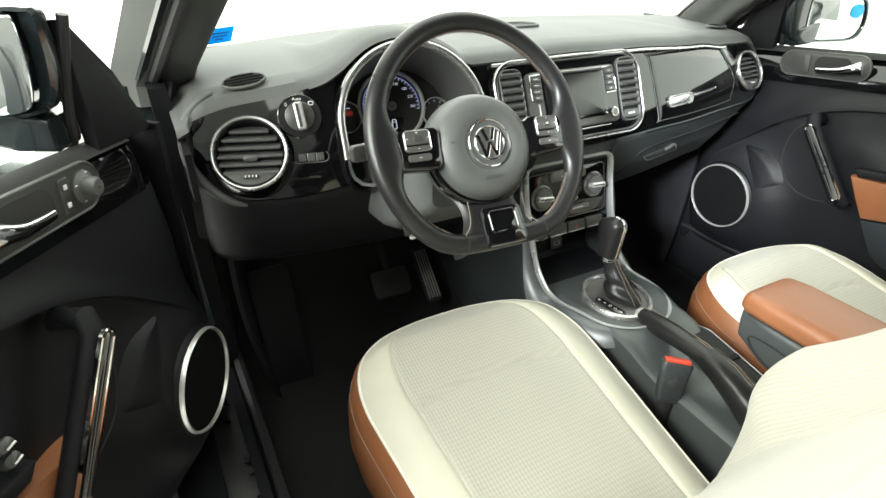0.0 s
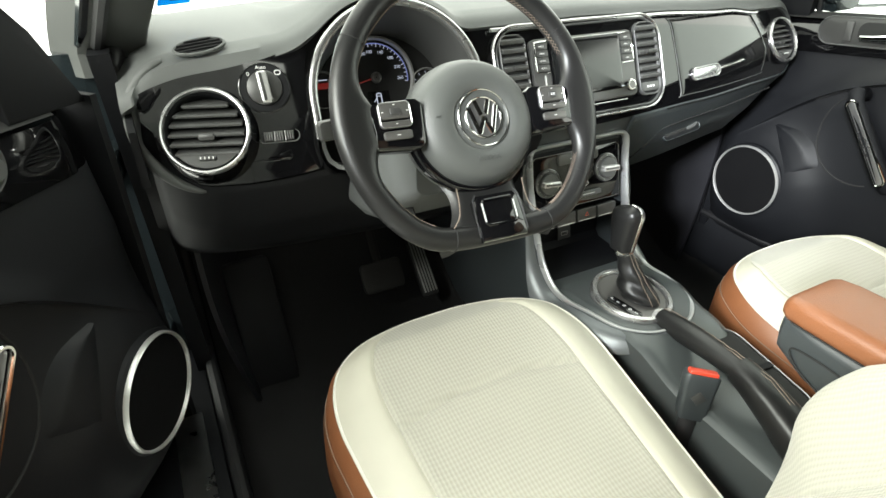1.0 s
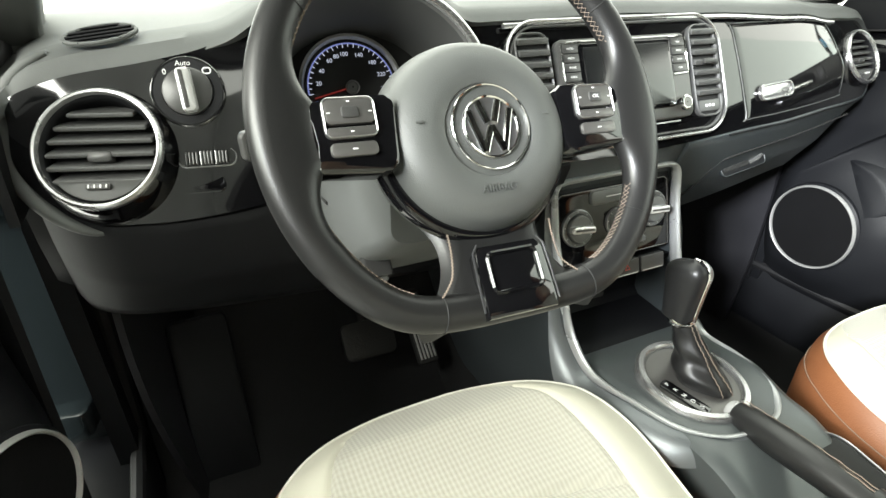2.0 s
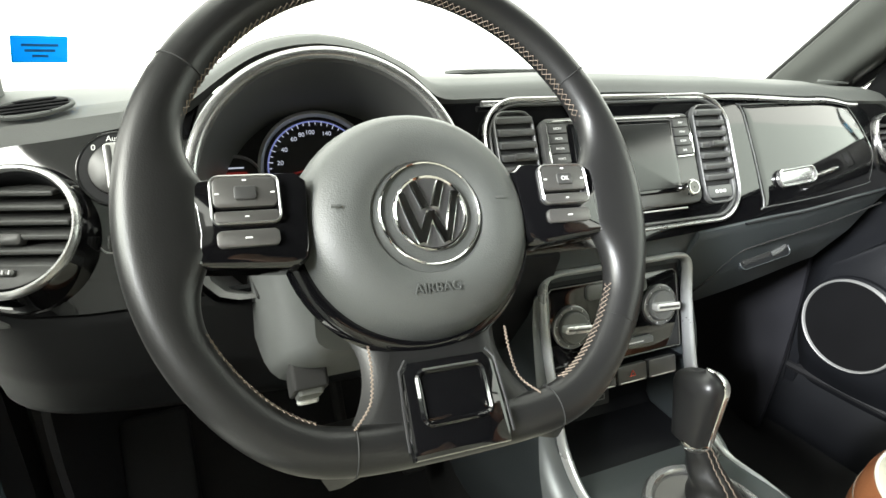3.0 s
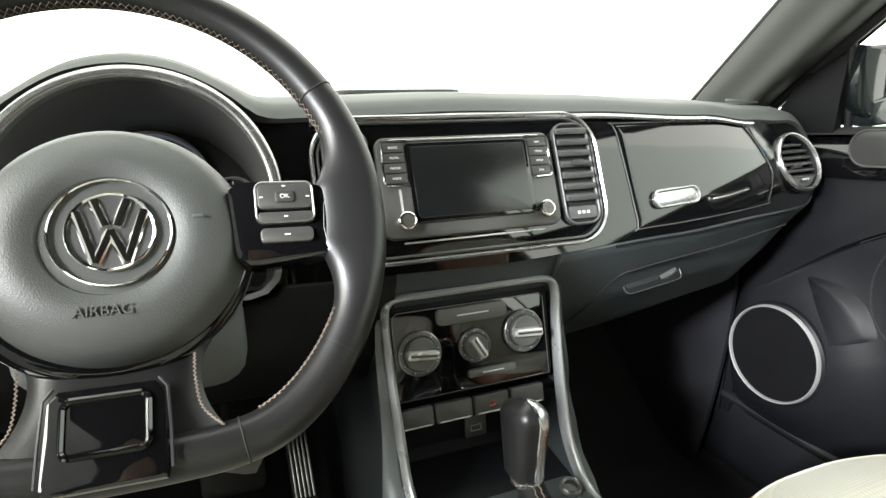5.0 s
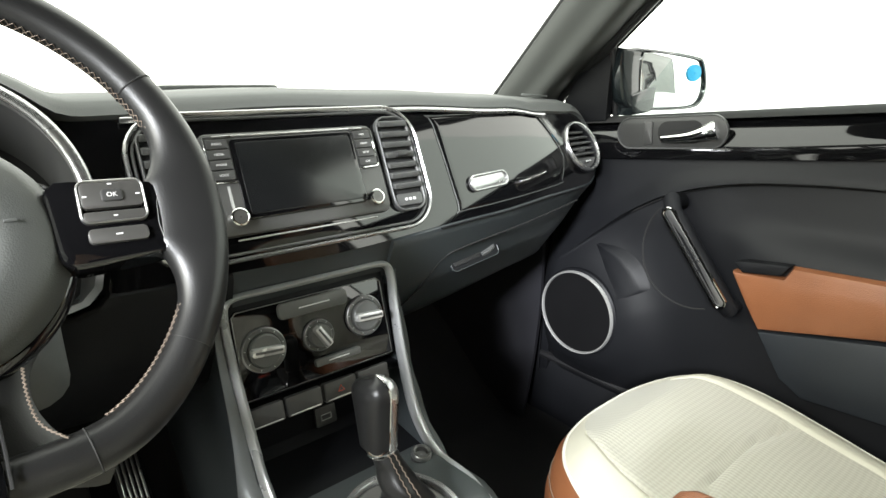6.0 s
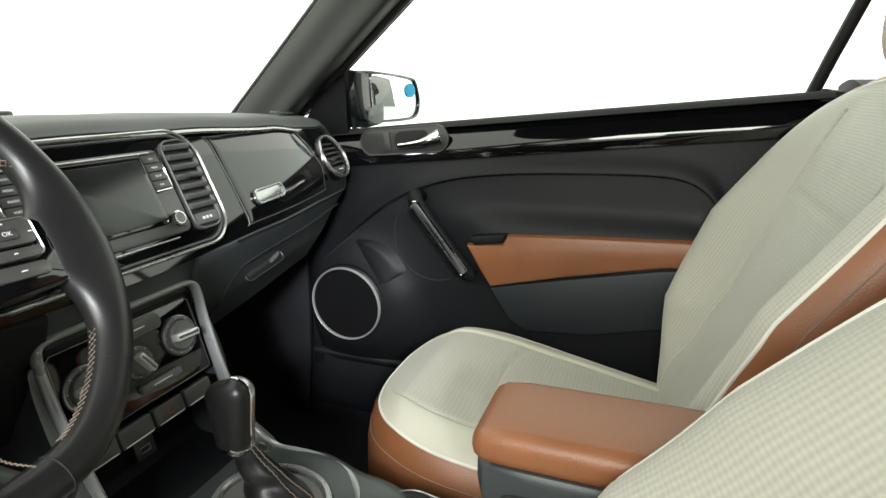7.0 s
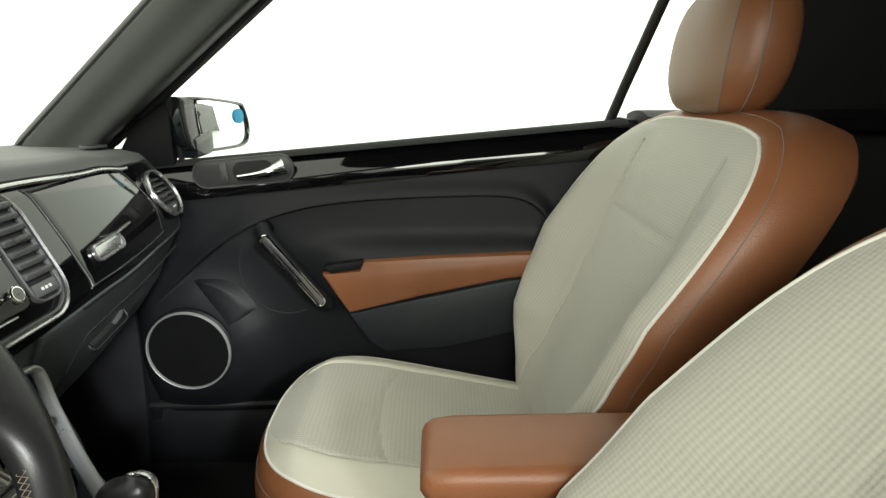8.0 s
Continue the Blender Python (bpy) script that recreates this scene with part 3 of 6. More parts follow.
part("centre_lower_panel", sheet(lambda u, v: (lerp(-0.135, 0.135, u), lerp(0.204, 0.228, v), lerp(0.806, 0.742, v)), 8, 6, -0.01), LOWER, dash, "dark grey panel below the radio")
part("lower_panel", under(1), LOWER, dash, "dark grey lower dashboard on the passenger side")
# Darker plastic than the passenger side: shade put into the colour.
part("knee_panel", under(-1), SOFT, dash, "knee panel below the steering wheel, coloured darker for shade")

# lower glovebox seam and pull
gp = part("glovebox_pull", slab(rrect(0.108, 0.030, 0.010), 0.006, 0.002, axes((0.303, 0.2445, 0.7310), (1, 0.01, 0.13), (0, -0.86, 0.5))), DOORP, dash, "recessed grey glovebox pull")
part("pull_rim", bezel(rrect(0.108, 0.030, 0.010), 0.0014, 0.0068, axes((0.303, 0.2445, 0.7310), (1, 0.01, 0.13), (0, -0.86, 0.5))), LOWER, gp)
part("recess", slab(rrect(0.06, 0.014, 0.004), 0.008, 0.001, axes((0.283, 0.2435, 0.7290), (1, 0.01, 0.13), (0, -0.86, 0.5))), VOIDP, gp)
part("edge", tube([(0.318, 0.240, 0.7305), (0.335, 0.238, 0.737), (0.345, 0.240, 0.742)], 0.005, 8), SLAT, gp)
part("glovebox_seam", tube(smoothpath([(0.150, 0.268, 0.655), (0.19, 0.245, 0.70), (0.225, 0.229, 0.745), (0.27, 0.2215, 0.760), (0.42, 0.2265, 0.775), (0.58, 0.245, 0.790)], 8), 0.0016, 6), VOIDP, dash)

def round_vent(x, size, label):
    m = axes((x, 0.252, 0.883), (0.946, -0.323, 0), (-0.271, -0.794, 0.545)) if x < 0 else axes((x, 0.280, 0.887), (0.9958, 0.0916, 0), (0.08, -0.87, 0.48))
    m = m @ Matrix.Translation((0, 0, -0.020 if x < 0 else -0.003)) @ Matrix.Diagonal((size, size, 1, 1))
    v = part("air_vent", lathe([(0.063, -0.012), (0.063, 0.006), (0.061, 0.008), (0.0585, 0.006), (0.056, -0.002), (0.055, -0.028), (0.001, -0.03)], m, 56, False), SOFT, dash, label)
    part("collar", lathe([(0.076 if x < 0 else 0.068, -0.034), (0.0735 if x < 0 else 0.067, -0.012), (0.0690, 0.000), (0.0662, 0.006), (0.064, 0.007)], m, 64, False), PIANO, v, "gloss black collar round the vent")
    part("ring", lathe([(0.0668, 0.003), (0.0668, 0.0075), (0.0655, 0.0105), (0.0632, 0.0125), (0.0610, 0.0120), (0.0597, 0.009), (0.0590, 0.005), (0.0668, 0.003)], m, 64, False), CONSOLEMETAL, v, "bright silver vent ring")
    part("duct", lathe([(0.001, -0.017), (0.056, -0.017)], m, 30, False), VOIDP, v)
    chord = lambda y: 2 * math.sqrt(max(1e-5, 0.0565 ** 2 - y ** 2)) - 0.002
    n = 6
    for k in range(n):
        y = lerp(0.044, -0.029, k / (n - 1))
        part("slat", box(chord(y), 0.0050, 0.024, m @ pose(0, y, -0.006, 34), 0.0016), SLAT, v)
    part("tab", box(0.026, 0.012, 0.010, m @ pose(0.0, -0.0075, 0.001, 10), 0.003), KEYDARK, v, "sliding vent tab")
    lo = [(0.056 * math.sin(radians(a)), -0.056 * math.cos(radians(a))) for a in range(-52, 53, 8)]
    part("lower_plate", slab(lo[::1], 0.004, 0.001, m, -0.004), SLAT, v)
    part("thumbwheel", box(0.026, 0.007, 0.006, m @ pose(0, -0.041, 0.005), 0.002), KEYDARK, v)
    for k in range(4):
        part("mark", box(0.0016, 0.004, 0.001, m @ pose(-0.009 + 0.006 * k, -0.041, 0.0088), 0.0003), MARK, v)
    return v


round_vent(-0.671, 0.96, "round silver-ringed air vent with black slats")
round_vent(0.626, 0.79, "round silver-ringed air vent with black slats")


def pad_z(x, y):
    """The height of the dashboard top at a place."""
    u = 0.5 + math.asin(max(-1, min(1, (x + 0.012) / 0.757))) / math.pi
    lo, hi = 0.16, 1.0
    for _ in range(30):
        mid = (lo + hi) / 2
        lo, hi = (mid, hi) if pad(u, mid)[1] < y else (lo, mid)
    return pad(u, lo)[2]


def defroster(x, y, z, slope, rx, ry, rz, n):
    roll = -math.degrees(math.atan2(pad_z(x + 0.04, y) - pad_z(x - 0.04, y), 0.08))
    c = thing("defrost_vent", (x, y, z), "oval black demister vent in the dashboard top", "vent", "demister vents")
    m = pose(x, y, z + 0.005, slope, roll, rz)
    o = [(rx * math.cos(2 * math.pi * k / 36), ry * math.sin(2 * math.pi * k / 36)) for k in range(36)]
    part("surround", bezel(o, 0.004, 0.004, m), PAD, c)
    part("well", slab(inset(o, 0.003), 0.0012, 0.0004, m), VOIDP, c)
    for k in range(n):
        yy = lerp(-ry * 0.75, ry * 0.75, k / (n - 1))
        w = 2 * rx * math.sqrt(1 - (yy / ry) ** 2) - 0.008
        part("slat", box(w, ry * 0.10, 0.004, m @ pose(0, yy, 0.002, 25), 0.0004), SOFT, c)


# ---- centre of the fascia: frame, vents, radio ----
RM = FM(-0.003, 0.894, 0.004)
frame_o = rrect(0.386, 0.180, 0.050, 8)
part("centre_panel", slab(frame_o, 0.003, 0.001, RM, -0.004), PIANO, dash, "gloss black radio surround")
part("centre_frame", bezel(frame_o, 0.0044, 0.010, RM, 0.002), CONSOLEMETAL, dash, "satin silver frame round the radio")
part("inner_frame", bezel(inset(frame_o, 0.0075), 0.003, 0.008, RM, 0.001), SLAT, dash)
for sx in (-1, 1):
    vm = RM @ Matrix.Translation((sx * 0.152, 0.004, 0.003))
    cv = part("centre_vent", slab(rrect(0.052, 0.135, 0.016), 0.003, 0.001, vm), VOIDP, dash, "upright centre air vent with black slats")
    part("vent_frame", bezel(rrect(0.054, 0.138, 0.017), 0.003, 0.008, vm), SLAT, cv)
    for k in range(7):
        y = lerp(0.058, -0.032, k / 6)
        part("slat", box(0.047, 0.0075, 0.012, vm @ pose(0, y, 0.006, 24), 0.001), SLAT, cv)
    part("tab", box(0.019, 0.008, 0.010, vm @ pose(0, 0.012, 0.013, 10), 0.002), KEYDARK, cv)
    part("lower_plate", slab(rrect(0.044, 0.017, 0.004), 0.007, 0.001, vm @ Matrix.Translation((0, -0.053, 0))), SLAT, cv)
    for k in range(3):
        part("mark", box(0.004, 0.004, 0.001, vm @ pose(-0.007 + 0.007 * k, -0.053, 0.0075), 0.0003), MARK, cv)

radio = thing("car_radio", tuple(RM.translation), "dark touchscreen car radio with silver-edged buttons and knobs", "radio")
rm = RM @ Matrix.Translation((-0.001, 0.0, 0.003))
part("body", slab(rrect(0.234, 0.122, 0.012), 0.010, 0.003, rm), RADIOFACE, radio, "dark grey radio faceplate")
part("screen_surround", slab(rrect(0.163, 0.098, 0.006), 0.0125, 0.0015, rm @ Matrix.Translation((0, 0.004, 0))), PIANO, radio)
part("screen", slab(rrect(0.152, 0.087, 0.003), 0.0135, 0.0006, rm @ Matrix.Translation((0, 0.004, 0))), SCREEN, radio, "dark switched-off touchscreen")
# White reflections on the gloss round the radio, put in as silver bars.
part("lower_glint", box(0.19, 0.0022, 0.003, rm @ pose(0, -0.0655, 0.002), 0.0008), SILVER, dash)
part("top_glint", box(0.20, 0.0022, 0.003, rm @ pose(0, 0.0565, 0.0108), 0.0008), SILVER, radio)
LEFT_KEYS, RIGHT_KEYS = ("RADIO", "MEDIA", "PHONE", "VOICE"), ("NAV", "MENU", "SETUP", "CAR")
for sx, names in ((-1, LEFT_KEYS), (1, RIGHT_KEYS)):
    for k, word in enumerate(names):
        km = rm @ Matrix.Translation((sx * 0.0965, 0.0470 - 0.0124 * k, 0.0095))
        b = part("button", slab(rrect(0.0255, 0.0110, 0.0012), 0.0035, 0.0008, km), KEYDARK, radio)
        part("print", words(word, 0.0037, 0.0001, km @ Matrix.Translation((0, 0, 0.0037))), MARK, b, smooth=False)
    part("button_frame", tube([rm @ Vector(p) for p in ((sx * 0.083, 0.0015, 0.0125), (sx * 0.1095, 0.0025, 0.0125), (sx * 0.1115, 0.006, 0.0125), (sx * 0.1115, 0.03, 0.0125), (sx * 0.1105, 0.0545, 0.0125), (sx * 0.079, 0.0555, 0.0125))], 0.0011, 6), CHROME, radio, "thin chrome button frame")
    kn = part("knob", lathe([(0.0108, 0.008), (0.0104, 0.019), (0.0090, 0.0215), (0.001, 0.0215)], rm @ Matrix.Translation((sx * 0.0925, -0.0415, 0)), 32, False), KEYMETAL, radio, "ribbed black knob with a silver rim")
    part("rim", lathe([(0.0113, 0.009), (0.0111, 0.0185), (0.0104, 0.0212), (0.0090, 0.0222), (0.0080, 0.0222), (0.0078, 0.021)], rm @ Matrix.Translation((sx * 0.0925, -0.0415, 0)), 32, False), CHROME, kn)
part("card_slot", box(0.003, 0.03, 0.001, rm @ pose(-0.094, -0.0175, 0.0102, 0, 0, 0), 0.0004), SILVER, radio)

# ---- glovebox lid on the fascia ----
lid_xz = [(0.236, 0.949), (0.245, 0.961), (0.47, 0.957), (0.502, 0.950), (0.545, 0.888), (0.545, 0.866), (0.527, 0.838), (0.505, 0.831), (0.262, 0.824), (0.246, 0.834)]
lid_pts = smoothpath([(x, yf(x, z), z) for x, z in lid_xz], 4, True)


def lid_sheet(u, v):
    # from the outline towards its middle
    k = u * len(lid_pts)
    a = lid_pts[int(k) % len(lid_pts)]
    cx, cz = 0.39, 0.893
    s = 1 - v
    x, z = cx + (a.x - cx) * s, cz + (a.z - cz) * s
    out = 0.0038 + 0.006 * math.sin(math.pi * min(1, max(0, (z - zb(x)) / (zt(x) - zb(x)))))
    if v < 0.012:
        out -= 0.0015
    return (x, yf(x, z) - out, z)


lid = part("glovebox_lid", sheet(lid_sheet, len(lid_pts), 30, 0, True), PIANO, dash, "gloss black upper glovebox lid")
part("seam", tube([Vector((p.x, yf(p.x, p.z) - 0.0010 - 0.006 * math.sin(math.pi * min(1, max(0, (p.z - zb(p.x)) / (zt(p.x) - zb(p.x))))), p.z)) for p in [Vector((0.39 + (q.x - 0.39) * 1.012, 0, 0.893 + (q.z - 0.893) * 1.02)) for q in lid_pts]], 0.0010, 6, True, up=(0, 1, 0)), KEY, lid)
HM = FM(0.315, 0.8565, 0.0085)
hd = part("handle", bezel(rrect(0.090, 0.027, 0.0132), 0.004, 0.006, HM @ pose(0, 0, 0, 0, 0, 2), 0.0015), CONSOLEMETAL, lid, "bright silver pill-shaped glovebox handle")
part("plate", slab(rrect(0.083, 0.021, 0.0100), 0.0035, 0.002, HM @ pose(0, 0, 0, 0, 0, 2)), CONSOLEMETAL, hd)

# ---- light switch and dimmer ----
LM = FM(-0.570, 0.916, 0.011)
ls = thing("light_switch", tuple(LM.translation), "round grey headlight switch with a silver turning bar", "switch")
part("dial", lathe([(0.0365, -0.004), (0.0365, 0.003), (0.034, 0.0055), (0.026, 0.006), (0.0255, 0.0045)], LM, 48, False), SOFT, ls)
part("knob_face", lathe([(0.0255, 0.004), (0.025, 0.0085), (0.0235, 0.0095), (0.001, 0.0098)], LM, 48, False), KEYDARK, ls, "grey turning disc")
part("dial_rim", lathe([(0.0375, 0.0), (0.0373, 0.0048), (0.0360, 0.0066), (0.0346, 0.004)], LM, 48, False), CHROME, ls)
lk = part("turning_bar", slab(rrect(0.0155, 0.047, 0.005), 0.019, 0.004, LM @ pose(0, 0, 0, 0, 0, 6), 0.003), SILVER, ls, "silver turning bar")
part("inlay", slab(rrect(0.005, 0.040, 0.002), 0.0200, 0.0006, LM @ pose(-0.002, 0, 0, 0, 0, 6), 0.016), KEYDARK, lk)
part("print", words("0", 0.008, 0.0001, LM @ pose(-0.021, 0.021, 0.0062)), MARK, ls, smooth=False)
part("print", words("Auto", 0.0075, 0.0001, LM @ pose(-0.002, 0.0295, 0.0062)), MARK, ls, smooth=False)
part("print", bezel(rrect(0.009, 0.007, 0.003), 0.001, 0.0002, LM @ pose(0.021, 0.021, 0.006)), MARK, ls)
DMM = FM(-0.565, 0.851, 0.007)
dm = thing("dimmer_wheel", tuple(DMM.translation), "ribbed black dimmer thumbwheels in the gloss fascia", "dial")
part("bezel", bezel(rrect(0.062, 0.020, 0.0095), 0.0022, 0.006, DMM, 0.0009), DARKSILVER, dm)
part("body", slab(rrect(0.058, 0.0165, 0.008), 0.003, 0.001, DMM), PIANO, dm)
for k in range(12):
    wheel_ = k // 4
    part("rib", box(0.0030, 0.0150 - 0.001 * abs(wheel_ - 1), 0.011 - 0.0016 * abs(k % 4 - 1.5), DMM @ pose(-0.0205 + 0.0034 * k + 0.0016 * wheel_, 0, 0.0055), 0.0012), KEYDARK, dm)
for k in (0, 1):
    part("divider", box(0.0012, 0.0150, 0.009, DMM @ pose(-0.0063 + 0.0152 * k, 0, 0.005), 0.0004), DARKSILVER, dm)
part("fuse_flap", slab(rrect(0.10, 0.020, 0.007), 0.006, 0.002, FM(-0.60, 0.826, 0.005)), PIANO, dash)

defroster(-0.645, 0.343, 0.9695, 20, 0.038, 0.021, -6, 5)
defroster(0.610, 0.395, pad_z(0.610, 0.395) - 0.0005, math.degrees(math.atan2(pad_z(0.610, 0.415) - pad_z(0.610, 0.375), 0.04)), 0.036, 0.020, 4, 5)

# upper demister well in the middle of the dash top
cw = thing("dash_tray", (-0.012, 0.526, 0.985), "shallow black tray in the dashboard top", "tray")
cm = pose(-0.012, 0.526, pad_z(-0.012, 0.526) + 0.0005, math.degrees(math.atan2(pad_z(0.03, 0.55) - pad_z(0.03, 0.45), 0.10)))
part("tray_rim", bezel(rrect(0.22, 0.10, 0.045, 8), 0.007, 0.006, cm, 0.002), PAD, cw)
part("tray_floor", slab(rrect(0.21, 0.09, 0.040, 8), 0.002, 0.001, cm), VOIDP, cw)


# ---- instrument cluster ----
KM = FM(CX, CZ - 0.016, 0.03)
cluster = thing("instrument_cluster", tuple(KM.translation), "hooded instrument cluster with a blue-lit round speedometer", "instruments")


def arch(r, low, corner, n=40):
    """An arch: half a circle on straight sides, with rounded lower corners; counter-clockwise."""
    out = [(r * math.cos(math.pi * k / n), r * math.sin(math.pi * k / n)) for k in range(n + 1)]
    out += [(-r, -low * 0.5)]
    out += [(-r + corner - corner * math.cos(radians(a)), -low + corner - corner * math.sin(radians(a))) for a in (0, 30, 60, 90)]
    out += [(0, -low)]
    out += [(r - corner + corner * math.sin(radians(a)), -low + corner - corner * math.cos(radians(a))) for a in (0, 30, 60, 90)]
    out += [(r, -low * 0.5)]
    return out


ao = arch(CR, 0.105, 0.035)
part("trim_ring", tube([KM @ Vector((x, y, 0.004)) for x, y in [(CR, -0.045)] + ao[:42]], 0.0064, 12, False, up=(0, -0.915, 0.403), flat=0.6), CONSOLEMETAL, cluster, "satin silver arch round the instruments")
part("outer_wall", loft([[(KM @ Vector((x * s, y * s, d))) for x, y in ao] for s, d in ((1.035, 0.0), (1.05, -0.01), (1.055, -0.045))], False), PIANO, cluster, "gloss black outer wall of the binnacle")
wall = [[(KM @ Vector((x * s, y * s, d))) for x, y in ao] for s, d in ((1.0, 0.0), (0.955, -0.004), (0.93, -0.03), (0.86, -0.125))]
part("binnacle", loft(wall, False), SLAT, cluster, "black binnacle wall")
part("dial_plate", slab([(x * 0.87, y * 0.87) for x, y in ao], -0.122, 0.001, KM, -0.128), VOIDP, cluster)


def gauge(x, y, r, name, label):
    m = KM @ Matrix.Translation((x, y - 0.002, -0.118)) @ Matrix.Diagonal((1.09, 1.09, 1, 1))
    g = part(name, lathe([(r * 1.06, 0.0), (r * 1.06, 0.006), (r, 0.008), (r * 0.965, 0.004), (r * 0.955, 0.001)], m, 56, False), SILVER, cluster, label)
    part("face", lathe([(r * 0.96, 0.0015), (0.0005, 0.0015)], m, 48, False), VOIDP, g)
    return g, m


sp, sm = gauge(-0.006, 0.048, 0.0605, "speedometer", "round speedometer with white numbers and a blue ring")
n_tick = 27
for k in range(n_tick):
    a = radians(186 - 196 * k / (n_tick - 1))
    big = k % 2 == 0
    part("tick", box(0.0009, 0.005 if big else 0.003, 0.0006, sm @ pose(0.0505 * math.cos(a), 0.0505 * math.sin(a), 0.0022, 0, 0, math.degrees(a) - 90), 0.0002), DIALWHITE, sp)
for k, word in enumerate(("20", "40", "60", "80", "100", "140", "180", "220", "260")):
    a = radians((170, 148, 125, 111, 97, 71, 45, 20, -5)[k])
    part("number", words(word, 0.0070, 0.0001, sm @ pose(0.0405 * math.cos(a), 0.0405 * math.sin(a), 0.0022)), DIALWHITE, sp, smooth=False)
arc_o = [(r_ * math.cos(radians(a)), r_ * math.sin(radians(a))) for r_, rng in ((0.0540, range(-10, 187, 4)), (0.0522, range(186, -11, -4))) for a in rng]
part("blue_ring", slab(arc_o, 0.0019, 0.0002, sm, 0.0015), DIALBLUE, sp, "glowing blue scale ring")
part("hub", lathe([(0.0085, 0.001), (0.0085, 0.006), (0.0065, 0.0075), (0.0055, 0.006), (0.001, 0.006)], sm, 24, False), DARKSILVER, sp)
part("needle", box(0.0018, 0.042, 0.001, sm @ pose(-0.027, -0.006, 0.0045, 0, 0, 103), 0.0004), DIALRED, sp, "red needle")
car = part("display", slab(rrect(0.036, 0.026, 0.002), 0.0021, 0.0004, sm @ Matrix.Translation((0.0, -0.034, 0.0002))), SCREEN, sp, "dark multifunction display")
part("car_symbol", bezel(rrect(0.0095, 0.019, 0.004), 0.0018, 0.0030, sm @ Matrix.Translation((0.0, -0.033, 0)), 0.0003), DIALWHITE, car, "white open-door car symbol")
part("car_symbol", box(0.009, 0.0015, 0.0004, sm @ pose(-0.006, -0.034, 0.0026, 0, 0, 50), 0.0002), DIALWHITE, car)
part("car_symbol", box(0.0075, 0.0012, 0.0004, sm @ pose(0, -0.029, 0.0026), 0.0002), DIALWHITE, car)
fg, fm = gauge(0.086, 0.026, 0.027, "fuel_gauge", "small round fuel gauge")
for k in range(5):
    a = radians(150 - 120 * k / 4)
    part("tick", box(0.0008, 0.004, 0.0006, fm @ pose(0.022 * math.cos(a), 0.022 * math.sin(a), 0.0022, 0, 0, math.degrees(a) - 90), 0.0002), DIALWHITE, fg)
part("number", words("1/1", 0.007, 0.0001, fm @ pose(0.010, 0.010, 0.0022)), DIALWHITE, fg, smooth=False)
tg, tm = gauge(-0.101, 0.036, 0.027, "rev_counter", "small round rev counter lit red")
part("red_zone", slab(rrect(0.026, 0.009, 0.003), 0.0024, 0.0003, tm @ Matrix.Translation((0.0, 0.006, 0))), DIALRED, tg)
part("number_bars", box(0.018, 0.0015, 0.0004, tm @ pose(0, 0.015, 0.002), 0.0002), DIALWHITE, tg)
part("reset_button", lathe([(0.008, 0.0), (0.008, 0.010), (0.006, 0.012), (0.005, 0.010), (0.001, 0.010)], KM @ Matrix.Translation((-0.110, -0.030, -0.105)), 20, False), KEYDARK, cluster)

# ---- steering wheel ----
WM = axes((-0.363, 0.007, 0.927), (1, 0, 0), (0, -0.863, 0.505)) @ pose(0, 0, 0, 0, 0, -2.2)
wheel = thing("steering_wheel", (-0.357, 0.02, 0.92), "black leather steering wheel with silver-edged spokes and tan stitching", "steering wheel")
RIM_R, FLAT = 0.1720, -0.1475


def rim_at(a, r=RIM_R, z=-0.0085):
    x, y = r * math.cos(a), r * 1.04 * math.sin(a) + 0.009
    lim = FLAT + (RIM_R - r) * 0.9
    s = 0.010
    k = (y - lim) / s
    y = lim + s * (math.log(1 + math.exp(k)) if k < 30 else k)
    return Vector((x, y, z))


N = 144
rimpts = [WM @ rim_at(2 * math.pi * k / N) for k in range(N)]
part("rim", tube(rimpts, 0.0150, 18, True, up=tuple(WM.to_3x3() @ Vector((0, 0, 1))), flat=0.92), HIDE, wheel, "worn black leather rim")
for a in (33, 147, 248, 296):
    c, d = rim_at(radians(a)), rim_at(radians(a + 1.5)) - rim_at(radians(a - 1.5))
    d.normalize()
    s = Vector((d.y, -d.x, 0))
    loop = [WM @ (c + s * (0.0150 * math.cos(2 * math.pi * k / 24)) + Vector((0, 0, 0.0138 * math.sin(2 * math.pi * k / 24)))) for k in range(24)]
    part("seam", tube(loop, 0.0007, 6, True, up=tuple(WM.to_3x3() @ d)), VOIDP, wheel)


def stitches(a0, a1, n, turn):
    pts = []
    for k in range(n + 1):
        a = radians(lerp(a0, a1, k / n))
        w = (turn if k % 2 else -turn) * 0.0042
        c = rim_at(a)
        q = rim_at(a, RIM_R - 0.0150 * math.cos(radians(8) + w * 55), -0.0085 + 0.0141 * math.sin(radians(8) + w * 55))
        pts.append(WM @ (q + (c - q).normalized() * -0.0006))
    return tube(pts, 0.00042, 5)


for a0, a1, n in ((19, 161, 190), (-17, -57, 64), (197, 237, 64)):
    for turn in (1, -1):
        part("stitching", stitches(a0, a1, int(n * 0.42), turn), THREAD, wheel, "tan baseball stitching")

# hub
hub_o = [(0.0838 * math.cos(2 * math.pi * k / 64), 0.0815 * math.sin(2 * math.pi * k / 64)) for k in range(64)]


def hub_ring(s, h, dy=-0.003):
    return [WM @ Vector((x * s + 0.002, y * s + dy, h)) for x, y in hub_o]


